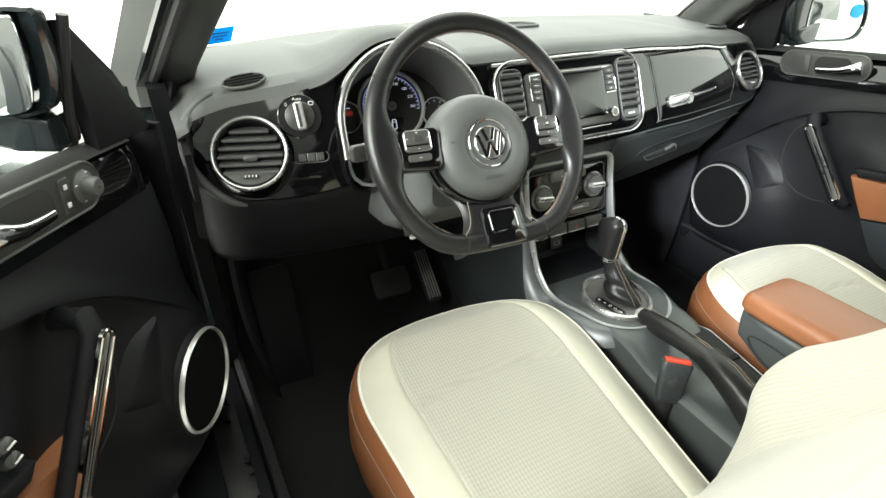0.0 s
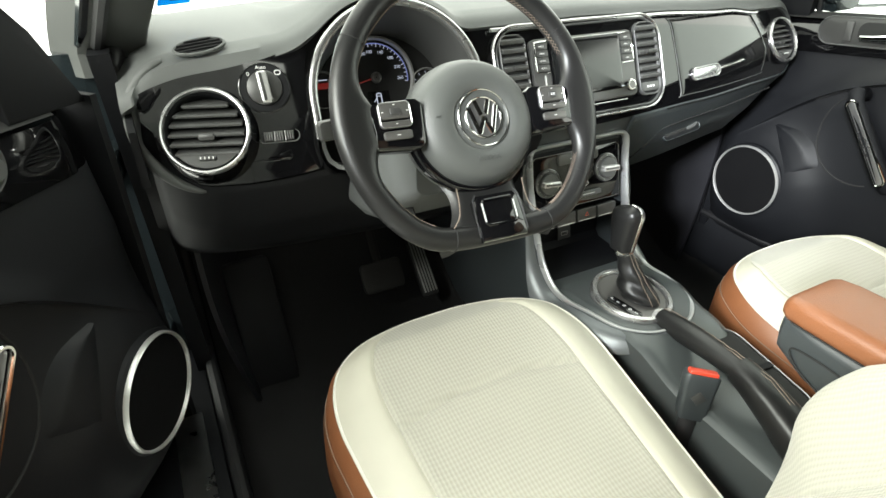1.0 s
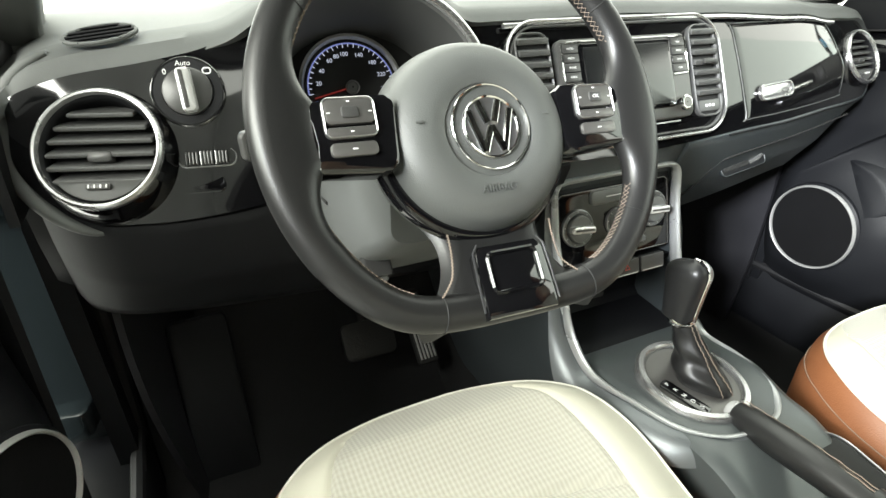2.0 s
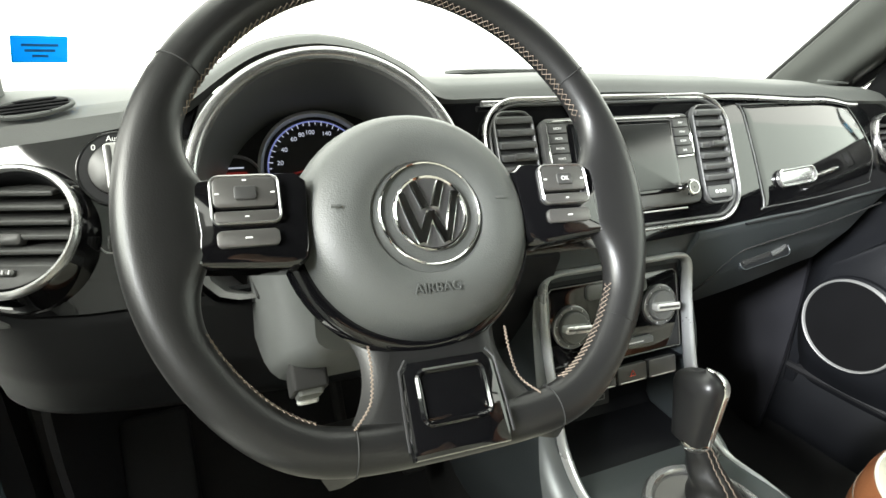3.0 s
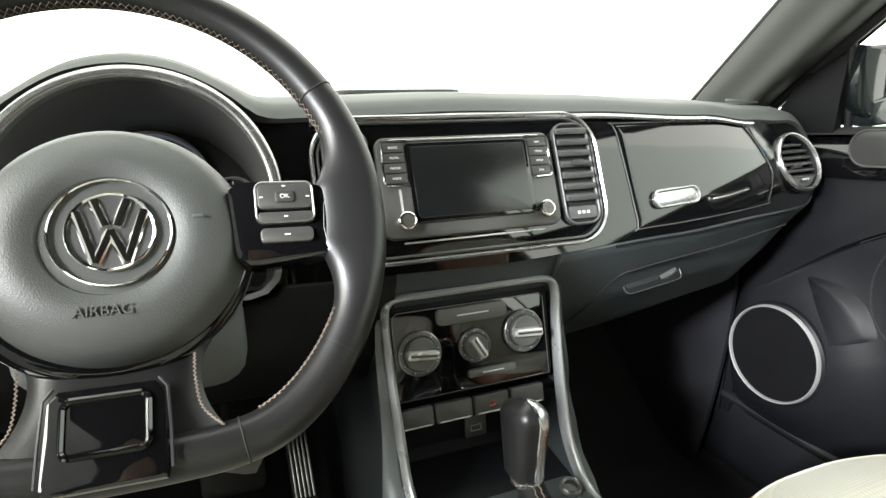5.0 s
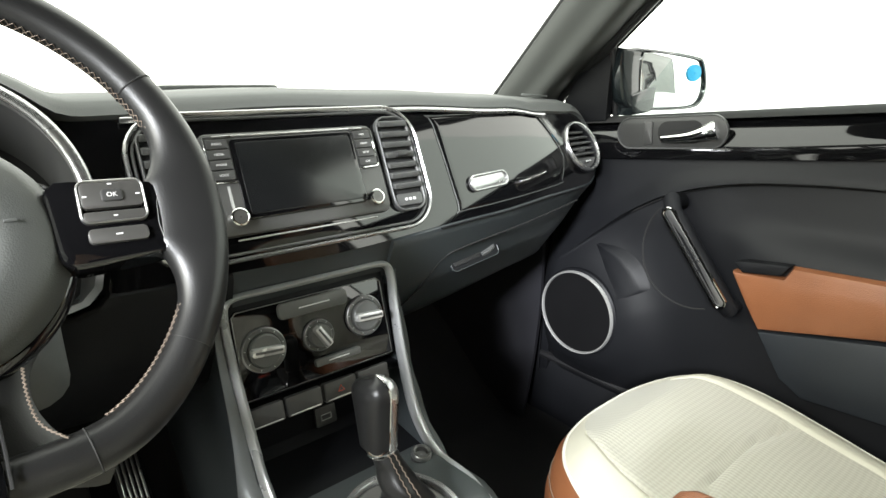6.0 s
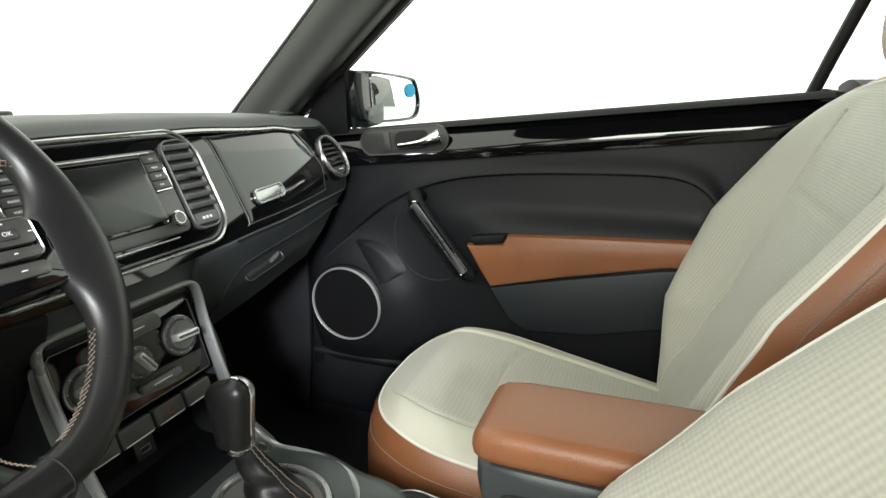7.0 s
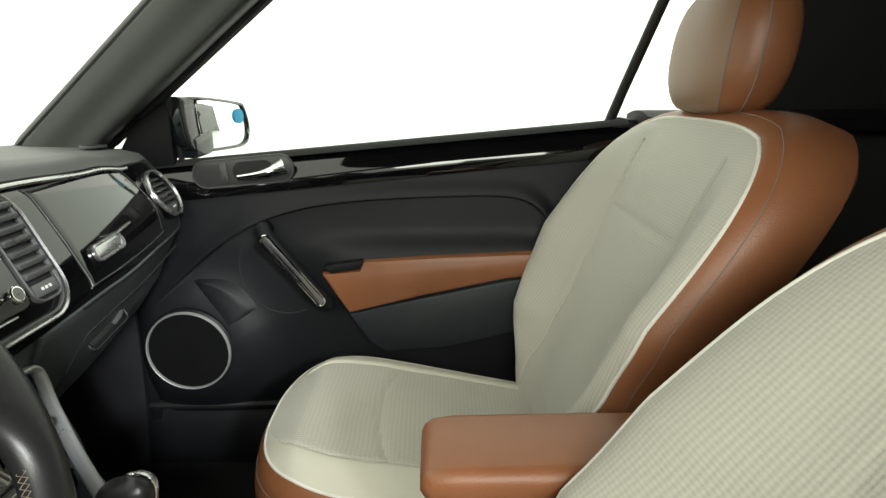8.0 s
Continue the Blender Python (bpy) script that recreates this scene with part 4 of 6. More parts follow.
hub = part("airbag_cover", loft([hub_ring(*p) for p in ((1.05, -0.056), (1.065, -0.046), (1.05, -0.032), (1.01, -0.019), (0.95, -0.008), (0.87, -0.0005), (0.66, 0.0062), (0.55, 0.0055), (0.48, 0.003), (0.47, 0.001), (0.2, 0.001))]), AIRBAG, wheel, "grey grained airbag cover")
BM = WM @ Matrix.Translation((0.004, -0.001, 0))
part("badge_ring", lathe([(0.0362, 0.001), (0.0362, 0.0036), (0.0356, 0.0042), (0.0348, 0.0036), (0.0345, 0.001)], BM, 56, False), CHROME, hub, "thin chrome ring")
bd = part("badge", lathe([(0.0265, 0.001), (0.0265, 0.0026), (0.0245, 0.0024), (0.001, 0.0024)], BM, 48, False), DARKSILVER, hub, "round chrome emblem")
part("emblem_ring", lathe([(0.0262, 0.002), (0.0262, 0.0040), (0.0256, 0.0046), (0.0244, 0.0040), (0.0241, 0.002)], BM, 56, False), CHROME, bd)


def bar(pts, r=0.0032):
    return tube([BM @ Vector((x * 0.95, y * 0.95, 0.0034)) for x, y in pts], r, 8, up=(0, -0.863, 0.505), flat=0.5)


for pts in (((-0.0105, 0.0225), (-0.0035, 0.0035)), ((0.0105, 0.0225), (0.0035, 0.0035)), ((-0.0205, 0.0145), (-0.0095, -0.0215)),
            ((0.0205, 0.0145), (0.0095, -0.0215)), ((-0.0095, -0.0215), (0.0, 0.0005)), ((0.0095, -0.0215), (0.0, 0.0005))):
    part("emblem_bar", bar(pts), CHROME, bd)
part("lettering", words("AIRBAG", 0.0095, 0.0005, WM @ pose(0.0, -0.0525, 0.0068)), AIRBAG, hub, smooth=False)
for sx in (-1, 1):
    part("horn_mark", box(0.007, 0.0022, 0.0006, WM @ pose(sx * 0.058 - 0.002, 0.006, 0.0068), 0.0003), AIRBAG, hub)

# black trim ring below the hub and the spokes
lower_arc = [WM @ Vector((0.0845 * math.cos(radians(a)) - 0.002, 0.0825 * math.sin(radians(a)) - 0.004, -0.026)) for a in range(185, 356, 5)]
part("hub_trim", tube(lower_arc, 0.0085, 10, up=(0, -0.863, 0.505), flat=0.9), PIANO, wheel, "gloss black crescent trim")
for sx in (-1, 1):
    o = [(0.074, 0.034), (0.148, 0.029), (0.158, 0.004), (0.150, -0.024), (0.078, -0.030)]
    o = [(sx * x, y) for x, y in (o if sx < 0 else o[::-1])]
    for _ in range(2):
        o = [(lerp(p[0], q[0], s), lerp(p[1], q[1], s)) for p, q in zip(o, o[1:] + o[:1]) for s in (0.12, 0.88)]
    arm = part("spoke", slab(o, 0.000, 0.004, WM, -0.028), PIANO, wheel, "gloss black side spoke")
    web = []
    for k in range(41):
        off = lerp(-33, 31, k / 40)
        a = radians(-1 + off) if sx > 0 else radians(181 - off)
        grow = 0.0205 * (1 - max(0.0, min(1.0, (abs(off + 0.5) - 9) / 19))) ** 2.2
        c, d = rim_at(a), rim_at(a + 0.01) - rim_at(a - 0.01)
        d.normalize()
        side = Vector((d.y, -d.x, 0))
        row = []
        for j in range(28):
            t = 2 * math.pi * j / 28
            x, z = math.cos(t), math.sin(t)
            reach = 0.0153 + (grow if x < 0 else 0.0)
            row.append(WM @ (c + side * (reach * x) + Vector((0, 0, 0.01405 * math.copysign(abs(z) ** (1.0 if x > 0 else lerp(1.0, 0.75, min(1.0, grow / 0.02))), z)))))
        web.append(row)
    part("spoke_cover", loft(web), HIDE, wheel, "leather flare where the rim meets the spoke")
    part("spoke_edge", tube([WM @ Vector((sx * x, y, -0.001)) for x, y in ((0.146, 0.028), (0.1405, 0.012), (0.1390, -0.004), (0.141, -0.022))], 0.0011, 8, up=(0, -0.863, 0.505)), DARKSILVER, wheel, "satin silver spoke edge")
    kx = sx * 0.113
    bf = part("button_frame", bezel(rrect(0.041, 0.031, 0.006), 0.0016, 0.0055, WM @ Matrix.Translation((kx, 0.0145, -0.001)), 0.0008), DARKSILVER, wheel, "thin dark silver frame round the wheel buttons")
    part("button", slab(rrect(0.0375, 0.0190, 0.004), 0.0052, 0.0012, WM @ Matrix.Translation((kx, 0.019, -0.001))), KEYMETAL, bf)
    part("button", slab(rrect(0.013, 0.0085, 0.002), 0.0068, 0.0008, WM @ Matrix.Translation((kx, 0.018, -0.001))), KEYDARK, bf)
    part("button", slab(rrect(0.0375, 0.0075, 0.002), 0.0052, 0.001, WM @ Matrix.Translation((kx, 0.0035, -0.001))), KEYMETAL, bf)
    lb = part("button", slab(rrect(0.036, 0.0105, 0.0035), 0.0045, 0.001, WM @ Matrix.Translation((kx, -0.0095, -0.001))), KEYMETAL, wheel, "grey wheel button")
    for dx, dy in ((0, 0.0262), (-0.016, 0.018), (0.016, 0.018), (0, 0.0035)):
        part("mark", box(0.0026, 0.0010, 0.0003, WM @ pose(kx + dx, dy, 0.0045), 0.0001), MARK, bf)
    part("mark", box(0.004, 0.0010, 0.0003, WM @ pose(kx, -0.0095, 0.0038), 0.0001), MARK, lb)
    if sx > 0:
        part("print", words("OK", 0.0045, 0.0001, WM @ pose(kx, 0.018, 0.0060)), MARK, bf, smooth=False)
# lower spoke: two leather arms and a gloss insert


def lower_spoke(u, v):
    y = lerp(-0.072, -0.152, v)
    w = 0.048 + 0.040 * v ** 3 + 0.010 * (1 - v) ** 6
    x = lerp(-w, w, u)
    edge = abs(2 * u - 1)
    return WM @ Vector((x, y, -0.004 - 0.024 * (1 - v) ** 2 + 0.008 * v ** 2 - 0.012 * edge ** 6 - 0.003 * math.sin(math.pi * v)))


part("lower_spoke", sheet(lower_spoke, 24, 14, 0.018, True), HIDE, wheel, "leather lower spoke")
ins = [(-0.032, -0.1560), (0.032, -0.1560), (0.0335, -0.150), (0.0315, -0.104), (0.026, -0.097), (-0.026, -0.097), (-0.0315, -0.104), (-0.0335, -0.150)]
IM = WM @ Matrix.Translation((0, -0.095, 0)) @ pose(0, 0, 0, -9.5) @ Matrix.Translation((0, 0.095, 0))
li = part("lower_insert", slab(ins, 0.001, 0.003, IM, -0.012), PIANO, wheel, "gloss black lower spoke insert")
pocket = [(x, y - 0.1205) for x, y in rrect(0.049, 0.036, 0.007)]
part("insert_lip", bezel(pocket, 0.0035, 0.0042, IM, 0.0015), PIANO, li)
part("pocket", slab(inset(pocket, 0.003), 0.0016, 0.0004, IM), PIANO, li)
# Reflection along the pocket's upper lip, put in as a grey metal bar.
part("insert_glint", tube([IM @ Vector((x, -0.1035, 0.0042)) for x in (-0.019, 0.0, 0.019)], 0.0008, 6), DARKSILVER, li)
for sx in (-1, 1):
    part("insert_edge", tube([IM @ Vector((sx * x, y, 0.0)) for x, y in ((0.028, -0.0955), (0.0330, -0.102), (0.0345, -0.128), (0.0350, -0.150))], 0.0010, 6), RUBBER, li)
    arc = smoothpath([WM @ Vector((sx * x, y, z)) for x, y, z in ((0.0485, -0.083, -0.010), (0.0485, -0.100, -0.009), (0.0520, -0.118, -0.008), (0.0640, -0.131, -0.004))], 14)
    side = (WM.to_3x3() @ Vector((1, 0, 0)))
    part("stitching", tube([p + side * (0.0006 if k % 2 else -0.0006) + WM.to_3x3() @ Vector((0, 0, 0.0035)) for k, p in enumerate(arc)], 0.0007, 5), THREAD, wheel)

# ---- steering column ----
col = thing("steering_column", (-0.37, 0.15, 0.80), "grey plastic steering column cowl with its levers", "steering column")
rings = []
for y, zc, w, h in ((0.045, 0.858, 0.060, 0.045), (0.075, 0.844, 0.078, 0.058), (0.15, 0.805, 0.090, 0.076), (0.20, 0.789, 0.092, 0.076), (0.26, 0.783, 0.094, 0.074)):
    rings.append([(-0.375 + x * w / 0.5, y, zc + q * h / 0.5) for x, q in rrect(1, 1, 0.18, 4)])
part("cowl", loft(rings), COWL, col, "grey grained column cowl")
part("cowl_seam", tube([(-0.4655, y, 0.83 - 0.08 * (y - 0.06)) for y in (0.15, 0.19, 0.23, 0.25)], 0.002, 6), VOIDP, col)
vm = axes((-0.436, 0.106, 0.758), (1, 0, 0), (0, -0.62, -0.78))
lv = part("adjust_lever", slab(rrect(0.030, 0.056, 0.004), 0.012, 0.002, vm, -0.02), VOIDP, col, "black adjusting lever with a bright tip")
part("paddle", slab(rrect(0.021, 0.044, 0.004), 0.017, 0.003, vm, 0.008), KEY, lv)
part("tip", box(0.020, 0.010, 0.008, vm @ pose(0, -0.018, 0.0165), 0.003), SILVER, lv)
st = part("stalk", tube([(-0.43, 0.115, 0.872), (-0.47, 0.11, 0.897), (-0.50, 0.105, 0.905), (-0.525, 0.10, 0.908)], 0.009, 10, flat=1.3), KEYDARK, col, "black indicator stalk")
part("stalk_end", box(0.026, 0.026, 0.011, pose(-0.534, 0.098, 0.908, 80, 0, 10), 0.004), KEYDARK, st)
part("stalk_band", box(0.006, 0.027, 0.0122, pose(-0.522, 0.098, 0.908, 80, 0, 10), 0.002), DARKSILVER, st)
st = part("stalk", tube([(-0.32, 0.115, 0.872), (-0.27, 0.11, 0.897), (-0.235, 0.105, 0.905), (-0.21, 0.10, 0.908)], 0.009, 10, flat=1.3), KEYDARK, col, "black wiper stalk")


# ---- centre stack: frame, climate panel, buttons ----
def CM(x, z, out=0.0):
    x, z = x - 0.010, z + 0.003
    return axes((x, 0.2225 - 0.25 * (0.757 - z), z), (1, 0, 0), (0, -0.97, 0.2425)) @ Matrix.Translation((0, 0, out))


console = thing("centre_console", (0, 0, 0.2), "dark centre console with a satin silver frame", "console")
leg = [(0.1195, 0.214, 0.745), (0.119, 0.206, 0.70), (0.116, 0.182, 0.623), (0.114, 0.150, 0.552), (0.112, 0.095, 0.514), (0.104, 0.02, 0.521), (0.086, -0.045, 0.524), (0.048, -0.082, 0.526), (0.0, -0.092, 0.527)]
fr = smoothpath([(0, 0.219, 0.766), (0.06, 0.219, 0.766), (0.098, 0.219, 0.766), (0.114, 0.2175, 0.761)] + leg, 6)
full = [Vector((-p.x - 0.005, p.y, p.z)) for p in fr[::-1]] + [p + Vector((-0.005, 0, 0)) for p in fr[1:]]
part("frame", tube(full, 0.0047, 12, up=(0, -1, 0.3), flat=2.0, taper=lambda t: 1 + 0.3 * max(0.0, min(1.0, (abs(2 * t - 1) - 0.35) / 0.2)) - 0.9 * max(0.0, min(1.0, (abs(2 * t - 1) - 0.60) / 0.3))), FRAME, console, "satin silver frame sweeping down to the gear lever")


def flank(sgn):
    """The satin shoulder outside the frame, broadest beside the tray."""
    line = smoothpath(leg, 6)

    def f(u, v):
        k = v * (len(line) - 1)
        i = min(int(k), len(line) - 2)
        p = line[i].lerp(line[i + 1], k - i)
        w = (1.0 if sgn < 0 else lerp(0.4, 1.0, max(0.0, (v - 0.6) / 0.4))) * curve(v, [(0, 0.006), (0.25, 0.014), (0.45, 0.034), (0.6, 0.038), (0.75, 0.031), (0.88, 0.020), (1, 0.014)])
        turn = max(0.0, min(1.0, (v - 0.6) / 0.4)) * math.pi / 2
        return (sgn * (p.x + 0.006 + w * u * math.cos(turn)) - 0.005, p.y - w * u * math.sin(turn), p.z - 0.002 - w * (0.30 * u + 0.75 * u ** 3))
    return sheet(f, 10, 60, 0.004, sgn > 0)


for sgn in (-1, 1):
    part("shoulder", flank(sgn), SHOULDER, console, "broad satin grey console shoulder")


def stack_side(sgn):
    def f(u, v):
        z = lerp(0.78, 0.17, v)
        front = table(-z, [(-0.78, 0.222), (-0.745, 0.218), (-0.623, 0.186), (-0.552, 0.154), (-0.50, 0.10), (-0.47, 0.02), (-0.40, 0.02), (-0.17, 0.02)])
        return (sgn * (0.117 + 0.012 * math.sin(math.pi * u) * (1 - v)), lerp(front, 0.74, u), z)
    return sheet(f, 10, 30, 0.01, sgn < 0)


part("side_panel", stack_side(1), LOWER, console, "dark satin console side")
part("side_panel", stack_side(-1), LOWER, console, "dark satin console side")
part("stack_panel", slab(rrect(0.23, 0.13, 0.01), -0.003, 0.001, CM(0, 0.695), -0.012), SOFT, console)
part("tray", sheet(lambda u, v: (lerp(-0.119, 0.119, u), table(v, [(0, 0.20), (0.25, 0.262), (0.6, 0.262), (0.75, 0.25), (1, 0.10)]), table(v, [(0, 0.607), (0.25, 0.600), (0.6, 0.515), (0.75, 0.503), (1, 0.492)])), 12, 20, 0.006, True), SOFT, console, "black open storage tray")
ux = part("usb_port", slab(rrect(0.034, 0.030, 0.003), 0.004, 0.001, axes((0.018, 0.256, 0.535), (1, 0, 0), (0, -0.97, 0.2))), KEYDARK, console, "small socket in the tray")
part("socket", bezel(rrect(0.018, 0.010, 0.001), 0.002, 0.0055, axes((0.018, 0.256, 0.533), (1, 0, 0), (0, -0.97, 0.2))), SILVER, ux)
lt = part("power_socket", lathe([(0.014, 0.0), (0.014, 0.010), (0.012, 0.012), (0.009, 0.011), (0.008, 0.006), (0.001, 0.006)], pose(0.083, 0.105, 0.516, 12), 28, False), KEYDARK, console, "round black power socket cover")
part("rim", lathe([(0.0145, 0.006), (0.0142, 0.0105), (0.0125, 0.0124), (0.0118, 0.0116)], pose(0.083, 0.105, 0.516, 12), 28, False), DARKSILVER, lt)

clim = thing("climate_panel", (0, 0.2, 0.69), "gloss black heating panel with three silver knobs", "control panel")
po = [(-0.108, -0.056), (0.108, -0.056), (0.1065, 0.050), (0.100, 0.0555), (-0.100, 0.0555), (-0.1065, 0.050)]
part("panel", slab(po, 0.003, 0.001, CM(0, 0.690), -0.003), PIANO, clim)
part("panel_line", bezel(inset(po, 0.0005), 0.0012, 0.0040, CM(0, 0.690), 0.0004), DARKSILVER, clim, "thin silver line round the panel")
for x, z, r, rot in ((-0.0745, 0.692, 0.0285, 84), (0.0, 0.690, 0.0215, 30), (0.0715, 0.698, 0.0285, 86)):
    m = CM(x, z, 0.003)
    k = part("knob", lathe([(r, 0.0), (r, 0.003), (r * 0.96, 0.005), (r * 0.80, 0.0055), (r * 0.74, 0.004), (r * 0.72, 0.010), (r * 0.66, 0.0115), (0.001, 0.0115)], m, 44, False), KEY, clim, "grey round knob with a silver bar")
    part("bar", slab(rrect(0.0105, r * 1.42, 0.003), 0.0215, 0.002, m @ pose(0, 0, 0, 0, 0, rot), 0.009), SILVER, k)
    part("bar_inlay", slab(rrect(0.0032, r * 1.2, 0.001), 0.0222, 0.0004, m @ pose(0, 0, 0, 0, 0, rot), 0.02), KEYDARK, k)
    part("knob_rim", lathe([(r * 1.01, 0.001), (r * 1.0, 0.0045), (r * 0.95, 0.0056), (r * 0.93, 0.0045)], m, 44, False), DARKSILVER, k)
    for a in range(0, 360, 40):
        part("mark", box(0.0008, 0.0022, 0.0003, m @ pose(r * 0.87 * math.sin(radians(a)), r * 0.87 * math.cos(radians(a)), 0.0058, 0, 0, -a), 0.0002), MARK, k)
for x, z, w, h in ((0.0, 0.731, 0.098, 0.021), (0.022, 0.655, 0.068, 0.010)):
    b = part("rocker", slab(rrect(w, h, h * 0.32), 0.007, 0.002, CM(x, z, 0.002)), KEY, clim, "grey rocker button")
    part("line", box(w * 0.45, 0.0016, 0.0006, CM(x, z, 0.0095), 0.0003), MARK, b)
for k in range(4):
    m = CM(-0.0885 + 0.0525 * k, 0.614, 0.001)
    b = part("button", slab(rrect(0.049, 0.0255, 0.003), 0.008, 0.002, m), KEYDARK, clim, "grey switch below the heating panel")
    part("edge_line", box(0.042, 0.0018, 0.001, m @ pose(0, -0.0105, 0.0080), 0.0004), SILVER, b)
    if k == 2:
        tri = [(-0.005, -0.003), (0.005, -0.003), (0.0, 0.0055)]
        part("hazard_mark", bezel(tri, 0.0012, 0.0088, m, 0.0003), RED, b, "red warning triangle")

# ---- console body and gear selector ----


def con_top(u, v):
    x = lerp(-1, 1, u)
    y = lerp(0.145, -0.62, v)
    w = table(v, [(0, 0.122), (0.15, 0.118), (0.28, 0.098), (0.5, 0.088), (1, 0.088)])
    z = table(v, [(0, 0.500), (0.08, 0.516), (0.2, 0.526), (0.3, 0.520), (0.45, 0.486), (1, 0.474)])
    e = abs(x)
    drop = 0.0 if e < 0.8 else 0.012 * ((e - 0.8) / 0.2) ** 2
    if e > 0.985:
        return (x * (w + 0.008), y, 0.30)
    return (x * w, y, z - drop)


part("body", sheet(con_top, 40, 40, -0.004, True), CONSOLESIDE, console, "dark grey console body")
part("end_wall", box(0.18, 0.30, 0.01, pose(0, -0.62, 0.32, 90, 0, 0), 0.003), LOWER, console)

GX, GY, GZ = -0.013, 0.010, 0.526
gear = thing("gear_selector", (GX, GY, GZ), "automatic gear selector with a leather boot and silver ring", "gear selector")
gm = pose(GX, GY, GZ, 4)
part("ring", lathe([(0.083, -0.006), (0.083, 0.006), (0.079, 0.012), (0.072, 0.0125), (0.068, 0.009), (0.067, 0.004)], gm @ Matrix.Diagonal((0.88, 0.96, 1, 1)), 56, False), CONSOLEMETAL, gear, "satin silver ring")
part("gate_plate", lathe([(0.069, 0.006), (0.001, 0.0075)], gm @ Matrix.Diagonal((0.88, 0.96, 1, 1)), 48, False), KEYMETAL, gear, "satin grey gate plate")
gs = part("gate_slot", slab(rrect(0.017, 0.070, 0.006), 0.0100, 0.001, gm @ pose(-0.037, -0.022, 0, 0, 0, 14)), PIANO, gear, "black gate display")
for k, word in enumerate(("P", "R", "N", "D", "S")):
    part("print", words(word, 0.0085, 0.0001, gm @ pose(-0.0435 + 0.0031 * k, 0.004 - 0.0125 * k, 0.0103, 0, 0, 14)), MARK, gs, smooth=False)


def boot(u, v):
    a = 2 * math.pi * u
    r = table(v, [(0, 0.037), (0.12, 0.035), (0.45, 0.024), (0.8, 0.017), (1, 0.0155)])
    r *= 1 + 0.07 * math.cos(4 * a) * (1 - v) + 0.05 * math.sin(17 * v + 2 * math.cos(a)) * (1 - v) + 0.02 * math.sin(5 * a + 9 * v)
    h = v * 0.088
    return (GX + 0.014 - 0.021 * v + r * math.cos(a) * 0.92, GY - 0.004 * (1 - v) + r * math.sin(a) * 1.15 + 0.036 * v, GZ + 0.006 + h)


part("boot", sheet(boot, 48, 30), HIDE, gear, "creased black leather boot")
for s in (-0.3, 0.3):
    part("stitching", tube([Vector(boot(-0.25 + 0.25 * 0 + s * 0.12 + 0.0, v / 30)) + Vector((0, -0.0012, 0.001)) + Vector((0.0008 * (1 if v % 2 else -1), 0, 0)) for v in range(31)], 0.0006, 5), THREAD, gear)
part("collar", lathe([(0.0165, 0.0), (0.0190, 0.003), (0.0195, 0.010), (0.0185, 0.013)], Matrix.Translation((0, -0.003, 0)) @ pose(GX - 0.007, GY + 0.038, GZ + 0.084, 8), 28, False), CHROME, gear, "chrome collar")


def knob_ring(v, grow=0.0, n=44):
    """A level of the knob: v 0 at the collar, 1 at the crown."""
    dome = math.sqrt(max(0.0, 1 - max(0.0, (v - 0.72) / 0.28) ** 2.6))
    w, d = (0.0172 + 0.0034 * v ** 1.2) * max(dome, 0.03) + grow, (0.0215 + 0.0065 * v ** 1.2) * max(dome, 0.03) + grow
    out = []
    for k in range(n):
        t = 2 * math.pi * k / n
        x, q = math.copysign(abs(math.cos(t)) ** 0.75, math.cos(t)), math.copysign(abs(math.sin(t)) ** 0.75, math.sin(t))
        out.append(Vector((GX - 0.009 - 0.005 * v + w * x, GY + 0.038 - 0.004 * v + d * q + 0.004 * q * v, GZ + 0.092 + 0.089 * v - 0.004 * q * v + grow * v)))
    return out


part("knob", loft([knob_ring(v) for v in (0, 0.15, 0.3, 0.45, 0.6, 0.7, 0.78, 0.85, 0.9, 0.94, 0.97, 0.99, 1.0)]), HIDE, gear, "black leather gear knob")


def knob_strip(u, v):
    ring = knob_ring(math.sin(v * math.pi / 2) ** 0.9, 0.0011)
    j = lerp(33.6, 40.6, u)
    return tuple(ring[int(j) % 44].lerp(ring[(int(j) + 1) % 44], j - int(j)))


part("knob_inlay", sheet(knob_strip, 22, 40, 0.0012, True), CONSOLEMETAL, gear, "satin metal knob inlay")
for u in (0.0, 1.0):
    part("inlay_edge", tube([Vector(knob_strip(u, k / 40)) for k in range(40)], 0.0012, 6, up=(0, 1, 0)), CHROME, gear, "bright edge of the knob inlay")
part("release_button", box(0.010, 0.020, 0.012, pose(GX - 0.024, GY + 0.034, GZ + 0.148), 0.003), DARKSILVER, gear)

# ---- handbrake, cup holder, armrest, belt buckle ----
hb = thing("handbrake", (-0.045, -0.25, 0.47), "black leather handbrake lever with a creased boot", "handbrake")
gp0 = smoothpath([(-0.008, -0.062, 0.528), (-0.010, -0.11, 0.534), (-0.014, -0.17, 0.541), (-0.019, -0.235, 0.545)], 6)
part("grip", tube(gp0, 0.0200, 16, flat=1.0, taper=lambda t: 0.85 + 0.2 * math.sin(math.pi * min(1, t * 1.1))), HIDE, hb, "black leather grip")
part("release_button", lathe([(0.0155, -0.004), (0.0155, 0.005), (0.012, 0.010), (0.001, 0.011)], axes((-0.0078, -0.060, 0.5275), (1, 0, 0), (0.05, 1, -0.1)), 24, False), SILVER, hb, "silver button end")
brings = []
